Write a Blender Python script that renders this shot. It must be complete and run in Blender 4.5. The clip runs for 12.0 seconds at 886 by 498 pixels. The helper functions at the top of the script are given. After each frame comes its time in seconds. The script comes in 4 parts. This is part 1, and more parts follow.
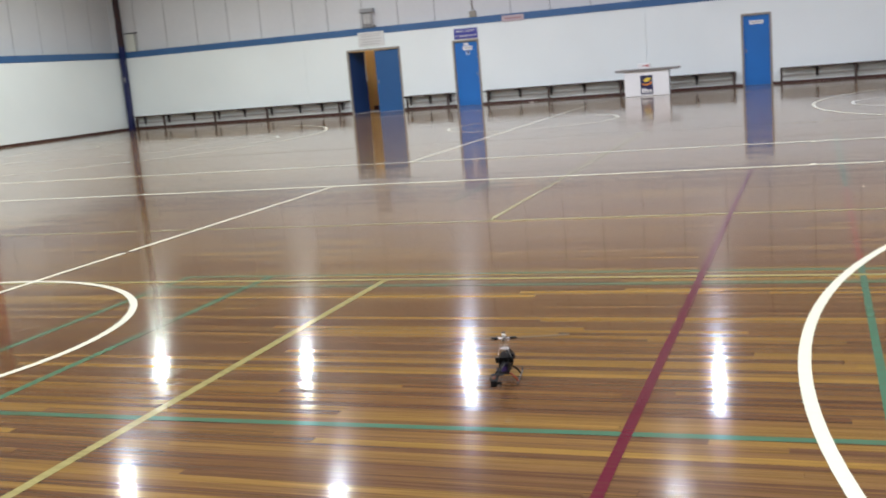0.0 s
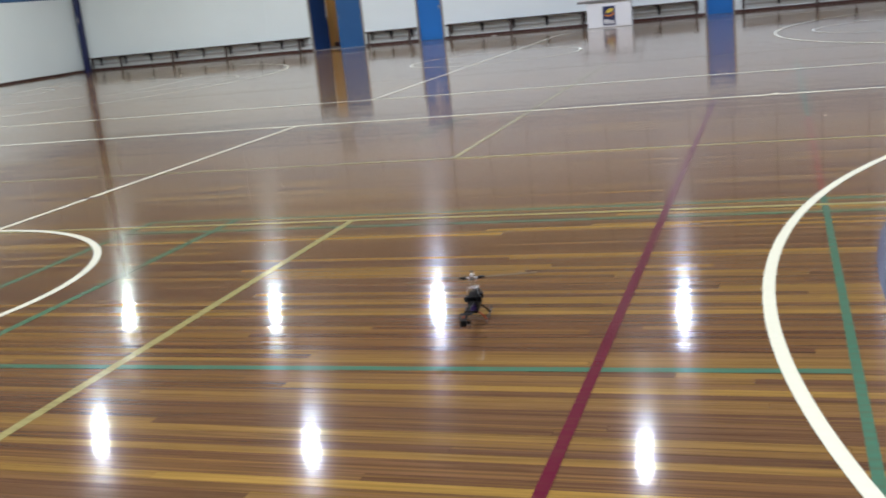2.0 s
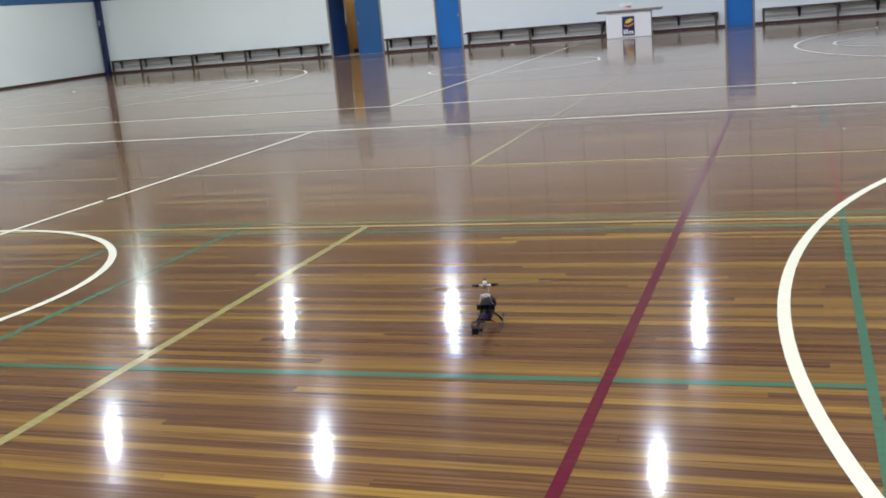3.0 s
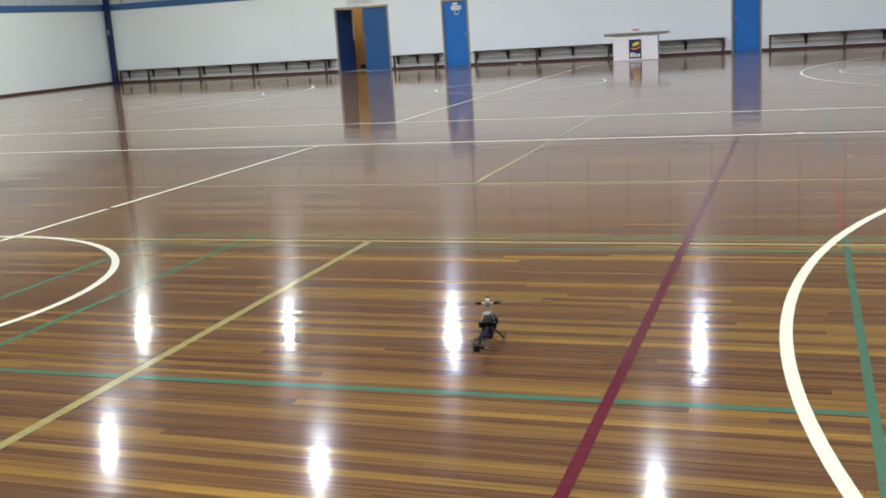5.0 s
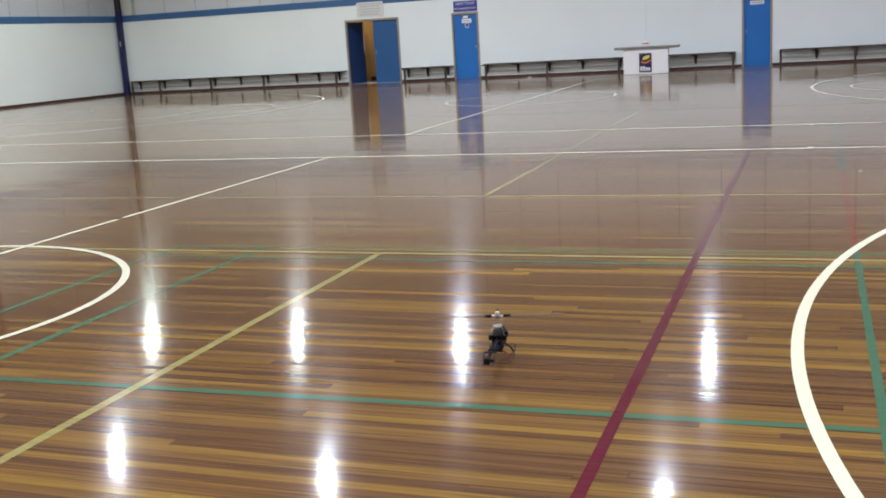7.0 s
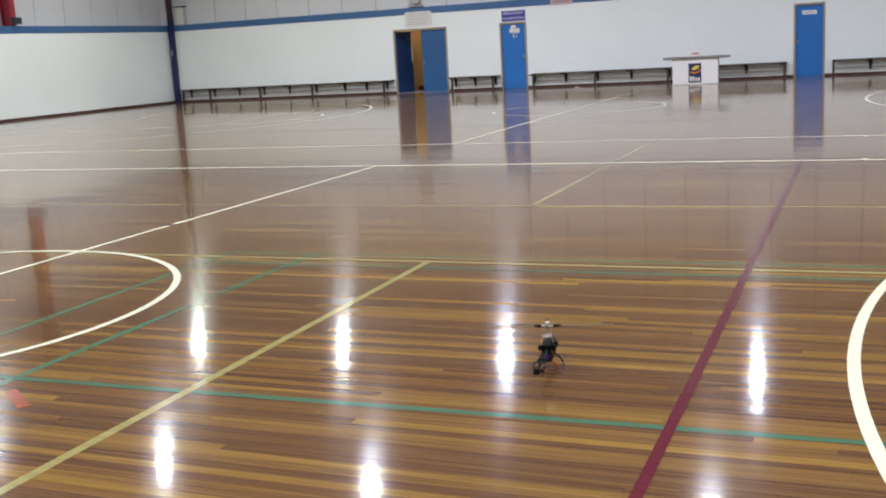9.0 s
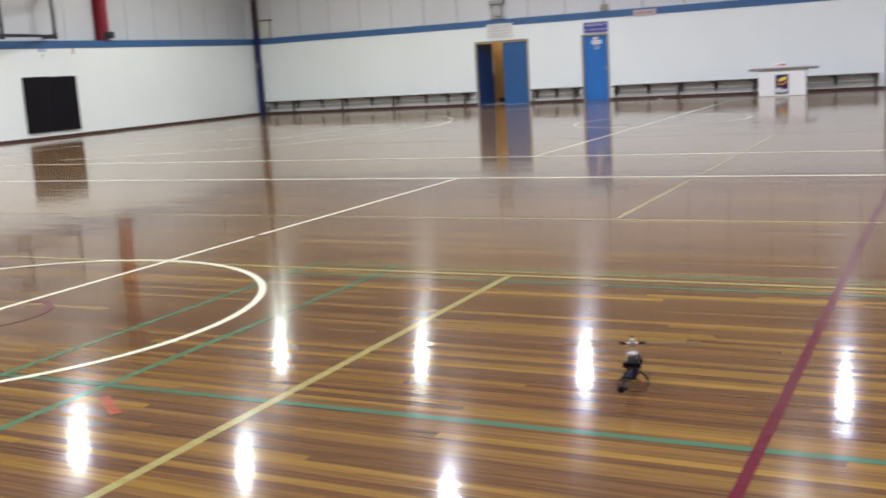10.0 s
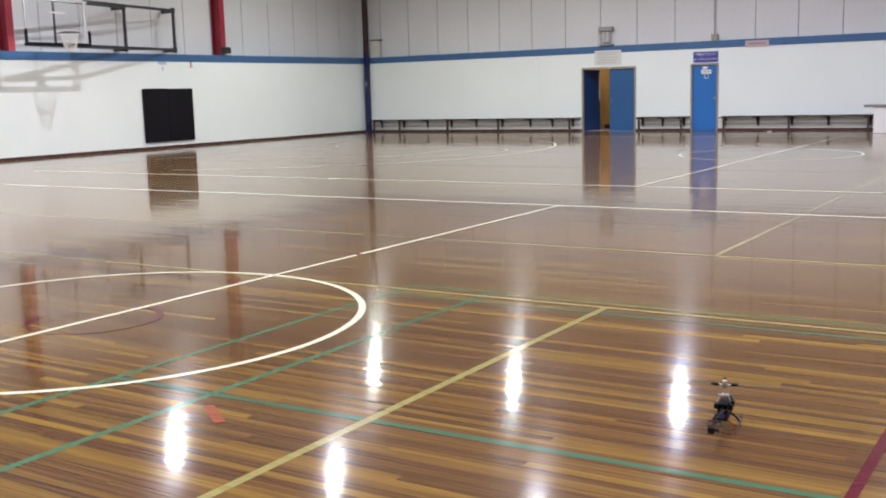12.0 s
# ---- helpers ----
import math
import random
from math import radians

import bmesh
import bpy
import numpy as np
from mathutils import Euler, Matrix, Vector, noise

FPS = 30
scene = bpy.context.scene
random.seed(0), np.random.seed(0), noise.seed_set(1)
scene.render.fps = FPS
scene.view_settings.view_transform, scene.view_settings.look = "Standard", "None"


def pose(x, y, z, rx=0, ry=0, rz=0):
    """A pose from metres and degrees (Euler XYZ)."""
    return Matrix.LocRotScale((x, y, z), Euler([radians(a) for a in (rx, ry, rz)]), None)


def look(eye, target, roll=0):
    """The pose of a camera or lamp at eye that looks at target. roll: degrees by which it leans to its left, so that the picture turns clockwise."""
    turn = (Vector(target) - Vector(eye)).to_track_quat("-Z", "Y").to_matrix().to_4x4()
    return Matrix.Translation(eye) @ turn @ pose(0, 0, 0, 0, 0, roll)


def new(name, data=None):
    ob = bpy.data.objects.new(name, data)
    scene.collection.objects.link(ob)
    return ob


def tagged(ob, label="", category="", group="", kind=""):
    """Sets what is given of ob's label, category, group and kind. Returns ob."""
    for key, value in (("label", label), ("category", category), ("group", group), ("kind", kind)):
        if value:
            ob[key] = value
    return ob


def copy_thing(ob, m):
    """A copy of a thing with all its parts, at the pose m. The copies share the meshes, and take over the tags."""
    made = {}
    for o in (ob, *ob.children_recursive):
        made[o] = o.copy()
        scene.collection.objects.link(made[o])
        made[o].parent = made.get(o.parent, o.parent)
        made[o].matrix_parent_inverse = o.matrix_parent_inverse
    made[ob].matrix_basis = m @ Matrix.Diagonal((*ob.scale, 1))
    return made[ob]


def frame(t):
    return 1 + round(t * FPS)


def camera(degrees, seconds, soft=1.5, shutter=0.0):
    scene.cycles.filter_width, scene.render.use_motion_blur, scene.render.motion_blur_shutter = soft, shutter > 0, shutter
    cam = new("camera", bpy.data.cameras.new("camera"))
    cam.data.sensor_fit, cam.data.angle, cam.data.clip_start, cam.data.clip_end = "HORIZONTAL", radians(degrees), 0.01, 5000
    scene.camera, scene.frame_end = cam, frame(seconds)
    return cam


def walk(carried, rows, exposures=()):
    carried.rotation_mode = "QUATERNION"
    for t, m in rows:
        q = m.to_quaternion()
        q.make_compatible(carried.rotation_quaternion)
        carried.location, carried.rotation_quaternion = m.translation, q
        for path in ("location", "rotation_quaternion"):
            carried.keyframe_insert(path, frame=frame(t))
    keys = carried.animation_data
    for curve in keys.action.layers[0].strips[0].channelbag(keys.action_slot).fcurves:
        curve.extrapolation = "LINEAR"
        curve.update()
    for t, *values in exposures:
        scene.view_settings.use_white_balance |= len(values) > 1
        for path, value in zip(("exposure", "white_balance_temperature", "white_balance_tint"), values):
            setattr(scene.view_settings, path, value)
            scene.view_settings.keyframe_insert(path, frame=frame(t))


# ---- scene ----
cam = camera(46.2, 12.0, soft=1.8, shutter=0.9)
PATH = [
    (0, (5.765, -4.525, 1.393), (5.082, -2.678, 1.045), -4.9),
    (0.5, (5.755, -4.484, 1.392), (5.122, -2.626, 1.011), -5.5),
    (1, (5.761, -4.477, 1.392), (5.176, -2.615, 0.955), -5.5),
    (1.5, (5.764, -4.491, 1.401), (5.203, -2.63, 0.929), -5.5),
    (2, (5.759, -4.512, 1.411), (5.135, -2.672, 0.937), -6.0),
    (2.5, (5.764, -4.504, 1.407), (5.096, -2.676, 0.947), -5.7),
    (3, (5.764, -4.501, 1.405), (5.112, -2.666, 0.948), -5.2),
    (3.2, (5.765, -4.501, 1.405), (5.113, -2.664, 0.954), -5.1),
    (4.8, (5.757, -4.505, 1.402), (5.101, -2.663, 0.976), -3.8),
    (5, (5.756, -4.506, 1.402), (5.101, -2.664, 0.978), -3.7),
    (5.5, (5.757, -4.51, 1.403), (5.1, -2.668, 0.985), -3.5),
    (6, (5.761, -4.52, 1.405), (5.104, -2.677, 0.99), -3.4),
    (6.5, (5.755, -4.514, 1.403), (5.091, -2.672, 0.998), -3.3),
    (6.7, (5.754, -4.512, 1.403), (5.086, -2.67, 1.003), -3.35),
    (8.3, (5.714, -4.486, 1.397), (5.02, -2.657, 0.988), -3.0),
    (8.5, (5.718, -4.501, 1.4), (4.978, -2.687, 0.998), -3.3),
    (9, (5.724, -4.507, 1.399), (4.972, -2.693, 1.022), -3.3),
    (9.5, (5.706, -4.519, 1.404), (4.897, -2.723, 1.055), -3.2),
    (10, (5.703, -4.516, 1.416), (4.813, -2.76, 1.069), -3.5),
    (10.5, (5.709, -4.55, 1.456), (4.722, -2.848, 1.095), -3.2),
    (11, (5.742, -4.598, 1.481), (4.706, -2.926, 1.117), -1.7),
    (11.5, (5.753, -4.623, 1.485), (4.717, -2.944, 1.159), -1.2),
    (12, (5.755, -4.615, 1.478), (4.699, -2.943, 1.178), -1.6),
]
walk(cam, [(t, look(eye, target, roll)) for t, eye, target, roll in PATH],
     exposures=[(0.0, 0.02, 6550, 11), (1.0, -0.15, 6500, 12), (1.5, -0.2, 6350, 11), (3.0, -0.18, 6200, 10), (5.0, -0.15, 6450, 10), (6.5, -0.15, 6450, 10),
                (8.5, -0.13, 6550, 11), (9.5, -0.04, 6600, 13), (10.5, -0.01, 6650, 13), (12.0, 0.01, 6650, 14)])

# ---- world and exposure ----
world = bpy.data.worlds.new("world")
scene.world = world
world.use_nodes = True
world.node_tree.nodes["Background"].inputs[0].default_value = (0.5, 0.56, 0.62, 1)
world.node_tree.nodes["Background"].inputs[1].default_value = 0.15

# plan of the hall, in metres; the origin is the middle of the nearer court
WEST, EAST, SOUTH, NORTH = -18.28, 18.2, -11.0, 28.2
BAND_LOW, BAND_TOP, ROOF = 2.60, 2.82, 7.9
LAMP_X = (-13.28, -8.29, -3.3, 3.3, 8.3, 13.3)
LAMP_Y = (-4.2, 4.29, 12.83, 21.28)
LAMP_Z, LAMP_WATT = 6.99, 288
# uneven lamp strengths that balance the walls: by column, and of the row along the north wall
LAMP_GAIN = dict(zip(LAMP_X, (1.50, 0.98, 0.95, 0.86, 0.84, 0.85)))
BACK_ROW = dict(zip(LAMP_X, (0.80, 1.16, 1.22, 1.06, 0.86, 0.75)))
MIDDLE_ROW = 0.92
BACK_TONE = {LAMP_X[0]: (0.87, 0.97, 0.95), LAMP_X[1]: (0.88, 0.955, 0.98)}  # greener tint chosen to colour the walls at the north-west
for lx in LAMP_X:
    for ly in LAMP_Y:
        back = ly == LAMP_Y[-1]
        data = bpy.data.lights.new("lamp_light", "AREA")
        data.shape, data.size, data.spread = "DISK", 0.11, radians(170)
        data.energy = LAMP_WATT * LAMP_GAIN[lx] * (BACK_ROW[lx] if back else MIDDLE_ROW if ly == LAMP_Y[2] else 1.0)
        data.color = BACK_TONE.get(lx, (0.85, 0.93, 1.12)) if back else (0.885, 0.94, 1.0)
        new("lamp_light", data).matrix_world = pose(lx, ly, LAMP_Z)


# ---- materials ----
def nodes_of(name):
    m = bpy.data.materials.new(name)
    m.use_nodes = True
    return m, m.node_tree.nodes, m.node_tree.links, m.node_tree.nodes["Principled BSDF"]


def put(sock, value):
    sock.default_value = value


def painted(name, colour, rough=0.5, metal=0.0, vary=0.08, fine=60.0, coarse=1.2, bump=0.05, coat=0.0, stretch=(1, 1, 1), spec=0.5):
    """A plain surface with variation at two scales, in metres of the world."""
    m, n, k, p = nodes_of(name)
    geo = n.new("ShaderNodeNewGeometry")
    mp = n.new("ShaderNodeMapping")
    put(mp.inputs["Scale"], stretch)
    k.new(geo.outputs["Position"], mp.inputs["Vector"])
    big, small = n.new("ShaderNodeTexNoise"), n.new("ShaderNodeTexNoise")
    for tex, scale, detail in ((big, coarse, 5), (small, fine, 3)):
        put(tex.inputs["Scale"], scale)
        put(tex.inputs["Detail"], detail)
        k.new(mp.outputs["Vector"], tex.inputs["Vector"])
    add = n.new("ShaderNodeMath")
    add.operation = "MULTIPLY_ADD"
    put(add.inputs[1], 0.4)
    k.new(small.outputs["Fac"], add.inputs[0])
    k.new(big.outputs["Fac"], add.inputs[2])
    ramp = n.new("ShaderNodeMapRange")
    put(ramp.inputs["From Min"], 0.4), put(ramp.inputs["From Max"], 1.0)
    put(ramp.inputs["To Min"], 1 - vary), put(ramp.inputs["To Max"], 1 + vary)
    k.new(add.outputs[0], ramp.inputs["Value"])
    mul = n.new("ShaderNodeVectorMath")
    mul.operation = "SCALE"
    put(mul.inputs[0], colour)
    k.new(ramp.outputs[0], mul.inputs["Scale"])
    k.new(mul.outputs[0], p.inputs["Base Color"])
    rr = n.new("ShaderNodeMapRange")
    put(rr.inputs["To Min"], rough * 0.85), put(rr.inputs["To Max"], min(1, rough * 1.15))
    k.new(big.outputs["Fac"], rr.inputs["Value"])
    k.new(rr.outputs[0], p.inputs["Roughness"])
    put(p.inputs["Metallic"], metal), put(p.inputs["Coat Weight"], coat), put(p.inputs["Specular IOR Level"], spec)
    if bump:
        b = n.new("ShaderNodeBump")
        put(b.inputs["Strength"], bump), put(b.inputs["Distance"], 0.01)
        k.new(small.outputs["Fac"], b.inputs["Height"])
        k.new(b.outputs[0], p.inputs["Normal"])
    return m


def glowing(name, colour, strength):
    m, n, k, p = nodes_of(name)
    put(p.inputs["Base Color"], (*colour, 1)), put(p.inputs["Emission Color"], (*colour, 1)), put(p.inputs["Emission Strength"], strength)
    return m


LACQUER = 0.050


def lacquer(n, k, p, coat=0.75):
    """The floor's clear coat: a slightly wavy gloss over boards and lines alike."""
    geo = n.new("ShaderNodeNewGeometry")
    mp = n.new("ShaderNodeMapping")
    put(mp.inputs["Scale"], (0.06, 13.0, 1.0))
    k.new(geo.outputs["Position"], mp.inputs["Vector"])
    wave = n.new("ShaderNodeTexNoise")
    put(wave.inputs["Scale"], 5.0), put(wave.inputs["Detail"], 2.0)
    k.new(mp.outputs["Vector"], wave.inputs["Vector"])
    b = n.new("ShaderNodeBump")
    put(b.inputs["Strength"], 0.07), put(b.inputs["Distance"], 0.002)
    k.new(wave.outputs["Fac"], b.inputs["Height"])
    scuff = n.new("ShaderNodeTexNoise")
    put(scuff.inputs["Scale"], 1.3), put(scuff.inputs["Detail"], 6.0)
    k.new(geo.outputs["Position"], scuff.inputs["Vector"])
    r = n.new("ShaderNodeMapRange")
    put(r.inputs["From Min"], 0.3), put(r.inputs["From Max"], 0.7), put(r.inputs["To Min"], LACQUER * 0.75), put(r.inputs["To Max"], LACQUER * 1.6)
    k.new(scuff.outputs["Fac"], r.inputs["Value"])
    put(p.inputs["Coat Weight"], coat), put(p.inputs["Coat IOR"], 1.5)
    k.new(r.outputs[0], p.inputs["Coat Roughness"])
    k.new(b.outputs[0], p.inputs["Coat Normal"])
    put(p.inputs["Roughness"], 0.17), put(p.inputs["Specular IOR Level"], 0.027)
    # sanding marks along the boards spread the softer gloss across them
    across = n.new("ShaderNodeCombineXYZ")
    put(across.inputs["Y"], 1.0)
    k.new(across.outputs[0], p.inputs["Tangent"])
    put(p.inputs["Anisotropic"], 0.55)


def board_material(name, single):
    """Lacquered mixed hardwood; every board takes its own tone. single: boards that are objects of their own."""
    m, n, k, p = nodes_of(name)
    geo = n.new("ShaderNodeNewGeometry")
    if single:
        rnd = n.new("ShaderNodeObjectInfo").outputs["Random"]
    else:
        rnd = geo.outputs["Random Per Island"]
    ramp = n.new("ShaderNodeValToRGB")
    tones = ((0.0, (0.122, 0.062, 0.0340)), (0.28, (0.147, 0.075, 0.0368)), (0.54, (0.188, 0.100, 0.0405)), (0.76, (0.231, 0.129, 0.0425)),
             (0.89, (0.278, 0.159, 0.0450)), (0.965, (0.322, 0.191, 0.0465)), (1.0, (0.360, 0.219, 0.0530)))
    while len(ramp.color_ramp.elements) < len(tones):
        ramp.color_ramp.elements.new(0.5)
    for e, (at, c) in zip(ramp.color_ramp.elements, tones):
        e.position, e.color = at, (*c, 1)
    k.new(rnd, ramp.inputs["Fac"])
    # grain along the boards, shifted from board to board
    shift = n.new("ShaderNodeCombineXYZ")
    far = n.new("ShaderNodeMath")
    far.operation = "MULTIPLY"
    put(far.inputs[1], 97.0)
    k.new(rnd, far.inputs[0])
    k.new(far.outputs[0], shift.inputs["X"])
    k.new(far.outputs[0], shift.inputs["Z"])
    place = n.new("ShaderNodeVectorMath")
    k.new(geo.outputs["Position"], place.inputs[0])
    k.new(shift.outputs[0], place.inputs[1])
    mp = n.new("ShaderNodeMapping")
    put(mp.inputs["Scale"], (0.55, 24.0, 1.0))
    k.new(place.outputs[0], mp.inputs["Vector"])
    grain = n.new("ShaderNodeTexNoise")
    put(grain.inputs["Scale"], 2.2), put(grain.inputs["Detail"], 8.0), put(grain.inputs["Roughness"], 0.7), put(grain.inputs["Distortion"], 0.9)
    k.new(mp.outputs["Vector"], grain.inputs["Vector"])
    level = n.new("ShaderNodeMapRange")
    put(level.inputs["From Min"], 0.3), put(level.inputs["From Max"], 0.7), put(level.inputs["To Min"], 0.6), put(level.inputs["To Max"], 1.46)
    k.new(grain.outputs["Fac"], level.inputs["Value"])
    mul = n.new("ShaderNodeVectorMath")
    mul.operation = "SCALE"
    k.new(ramp.outputs["Color"], mul.inputs[0])
    k.new(level.outputs[0], mul.inputs["Scale"])
    # thin golden and dark streaks of the heartwood
    mp2 = n.new("ShaderNodeMapping")
    put(mp2.inputs["Scale"], (0.24, 42.0, 1.0))
    k.new(place.outputs[0], mp2.inputs["Vector"])
    streak = n.new("ShaderNodeTexNoise")
    put(streak.inputs["Scale"], 2.0), put(streak.inputs["Detail"], 3.0)
    k.new(mp2.outputs["Vector"], streak.inputs["Vector"])
    colour = mul.outputs[0]
    for lo, hi, most, tint in ((0.56, 0.68, 0.42, (0.36, 0.20, 0.042, 1)), (0.44, 0.33, 0.5, (0.072, 0.033, 0.022, 1))):
        pick = n.new("ShaderNodeMapRange")
        put(pick.inputs["From Min"], lo), put(pick.inputs["From Max"], hi), put(pick.inputs["To Max"], most)
        k.new(streak.outputs["Fac"], pick.inputs["Value"])
        mix = n.new("ShaderNodeMixRGB")
        k.new(pick.outputs[0], mix.inputs[0])
        k.new(colour, mix.inputs[1])
        put(mix.inputs[2], tint)
        colour = mix.outputs[0]
    k.new(colour, p.inputs["Base Color"])
    lacquer(n, k, p)
    return m


def line_material(name, colour, wear=0.25, coat=0.7):
    """Court paint under the lacquer, a little thin where it is worn, so that the wood shows."""
    m, n, k, p = nodes_of(name)
    geo = n.new("ShaderNodeNewGeometry")
    mp = n.new("ShaderNodeMapping")
    put(mp.inputs["Scale"], (1.5, 12.0, 1.0))
    k.new(geo.outputs["Position"], mp.inputs["Vector"])
    tex = n.new("ShaderNodeTexNoise")
    put(tex.inputs["Scale"], 3.0), put(tex.inputs["Detail"], 6.0)
    k.new(mp.outputs["Vector"], tex.inputs["Vector"])
    lvl = n.new("ShaderNodeMapRange")
    put(lvl.inputs["From Min"], 0.45), put(lvl.inputs["From Max"], 0.75), put(lvl.inputs["To Min"], 0.0), put(lvl.inputs["To Max"], wear)
    k.new(tex.outputs["Fac"], lvl.inputs["Value"])
    mix = n.new("ShaderNodeMixRGB")
    put(mix.inputs[1], (*colour, 1)), put(mix.inputs[2], (0.13, 0.07, 0.03, 1))
    k.new(lvl.outputs[0], mix.inputs[0])
    k.new(mix.outputs[0], p.inputs["Base Color"])
    lacquer(n, k, p, coat)
    return m


BOARD, BOARDS = board_material("board", True), board_material("boards", False)
LINE_WHITE = line_material("line_white", (0.88, 0.86, 0.69), 0.05, 0.3)
LINE_FADED = line_material("line_faded", (0.80, 0.78, 0.68), 0.2, 0.35)
LINE_YELLOW = line_material("line_yellow", (0.40, 0.355, 0.145), 0.4)
LINE_GREEN = line_material("line_green", (0.070, 0.185, 0.118), 0.4)
LINE_PALE_GREEN = line_material("line_pale_green", (0.088, 0.222, 0.132), 0.4)
LINE_TEAL = line_material("line_teal", (0.05, 0.19, 0.13), 0.75)
LINE_MAROON = line_material("line_maroon", (0.13, 0.013, 0.034), 0.25)
LINE_WORN = line_material("line_worn", (0.17, 0.045, 0.035), 0.95)
LINE_FAINT = line_material("line_faint", (0.19, 0.035, 0.055), 0.45)
LINE_RED = line_material("line_red", (0.27, 0.065, 0.042), 0.6)
TAPE_RED = line_material("tape_red", (0.42, 0.115, 0.065), 0.7)
LINE_BLUE = line_material("line_blue", (0.045, 0.05, 0.105), 0.3)
WALL_WHITE = painted("wall_white", (0.805, 0.85, 0.84), 0.45, vary=0.035, fine=25, coarse=0.5, bump=0.03)
CLADDING = painted("cladding", (0.63, 0.635, 0.655), 0.5, vary=0.06, fine=12, coarse=0.4, bump=0.02)
JOINT = painted("joint", (0.28, 0.28, 0.30), 0.6)
BAND_BLUE = painted("band_blue", (0.040, 0.120, 0.275), 0.45, vary=0.1)
DOOR_BLUE = painted("door_blue", (0.008, 0.145, 0.47), 0.42, vary=0.08, bump=0.03)
DOOR_DARK = painted("door_dark", (0.014, 0.09, 0.25), 0.42, vary=0.08)
DOOR_FRAME = painted("door_frame", (0.30, 0.27, 0.23), 0.5)
SKIRTING = painted("skirting", (0.06, 0.020, 0.016), 0.4, vary=0.2)
TIMBER_DARK = painted("timber_dark", (0.055, 0.032, 0.026), 0.45, vary=0.25, stretch=(1, 8, 8))
TIMBER_BROWN = painted("timber_brown", (0.085, 0.028, 0.018), 0.45, vary=0.25, stretch=(8, 8, 1))
TIMBER_WARM = painted("timber_warm", (0.75, 0.50, 0.21), 0.5, vary=0.2, stretch=(8, 8, 0.7))
STEEL_BLACK = painted("steel_black", (0.022, 0.022, 0.028), 0.4, vary=0.15)
STEEL_BLUE = painted("steel_blue", (0.006, 0.010, 0.075), 0.4, vary=0.15)
STEEL_MAROON = painted("steel_maroon", (0.034, 0.012, 0.015), 0.4, vary=0.15)
STEEL_RED = painted("steel_red", (0.29, 0.02, 0.038), 0.4, vary=0.1)
STEEL_GREY = painted("steel_grey", (0.30, 0.30, 0.31), 0.4, metal=0.3)
ROOFING = painted("roofing", (0.58, 0.58, 0.57), 0.5, vary=0.1, coarse=0.3)
VINYL_BLACK = painted("vinyl_black", (0.008, 0.007, 0.010), 0.55, vary=0.3, fine=30, bump=0.1, spec=0.12)
SIGN_WHITE = painted("sign_white", (0.78, 0.76, 0.74), 0.5, vary=0.03)
SIGN_DULL = painted("sign_dull", (0.68, 0.68, 0.66), 0.5, vary=0.05)
# darker copy of the dull door blue: the open leaf's shade as colour
DOOR_SHADED = painted("door_shaded", (0.009, 0.042, 0.15), 0.42, vary=0.08)
INK_PALE_BLUE = painted("ink_pale_blue", (0.36, 0.46, 0.66), 0.6)
SIGN_GREY = painted("sign_grey", (0.42, 0.41, 0.41), 0.6)
PRINT_GREY = painted("print_grey", (0.55, 0.54, 0.53), 0.6)
SIGN_BLUE = painted("sign_blue", (0.045, 0.05, 0.30), 0.4)
SIGN_NAVY = painted("sign_navy", (0.014, 0.018, 0.075), 0.4)
SIGN_PINK = painted("sign_pink", (0.50, 0.40, 0.42), 0.5)
INK_FADED = painted("ink_faded", (0.40, 0.24, 0.26), 0.5)
INK_RED = painted("ink_red", (0.45, 0.03, 0.03), 0.5)
INK_ORANGE = painted("ink_orange", (0.75, 0.24, 0.03), 0.5)
INK_YELLOW = painted("ink_yellow", (0.75, 0.55, 0.06), 0.5)
COUNTER_WHITE = painted("counter_white", (0.80, 0.79, 0.78), 0.35, vary=0.03)
COUNTER_TOP = painted("counter_top", (0.20, 0.18, 0.17), 0.4, vary=0.15)
m, n, k, p = nodes_of("clear_acrylic")
put(p.inputs["Base Color"], (0.95, 0.96, 0.97, 1)), put(p.inputs["Roughness"], 0.05), put(p.inputs["Transmission Weight"], 1.0), put(p.inputs["IOR"], 1.1)
BOARD_GLASS = m
METER_CREAM = painted("meter_cream", (0.60, 0.61, 0.55), 0.5, vary=0.05)
NET_WHITE = painted("net_white", (0.75, 0.74, 0.72), 0.7)
CARBON = painted("carbon", (0.007, 0.007, 0.008), 0.6, vary=0.3, fine=300, spec=0.08)
PLASTIC_BLACK = painted("plastic_black", (0.007, 0.007, 0.008), 0.55, vary=0.2, fine=200, spec=0.1)
ALUMINIUM = painted("aluminium", (0.72, 0.72, 0.73), 0.25, metal=1.0, fine=200)
BATTERY = painted("battery_wrap", (0.055, 0.03, 0.16), 0.35, fine=200)
ORANGE = painted("orange_plastic", (0.30, 0.05, 0.012), 0.4, fine=200)
BLADE = painted("blade", (0.15, 0.105, 0.065), 0.7, spec=0.1, fine=200)
LAMP_GLASS = glowing("lamp_glass", (1.0, 0.98, 0.94), 34.0)
# glow added around each lamp to give its floor reflection a halo
LAMP_HALO = glowing("lamp_halo", (1.0, 0.97, 0.96), 1.6)
LAMP_HALO_DIM = glowing("lamp_halo_dim", (1.0, 0.97, 0.92), 0.7)
# emitter of the lamp added inside the passage
PASSAGE_FILL = glowing("passage_fill", (1.0, 0.88, 0.68), 32.0)


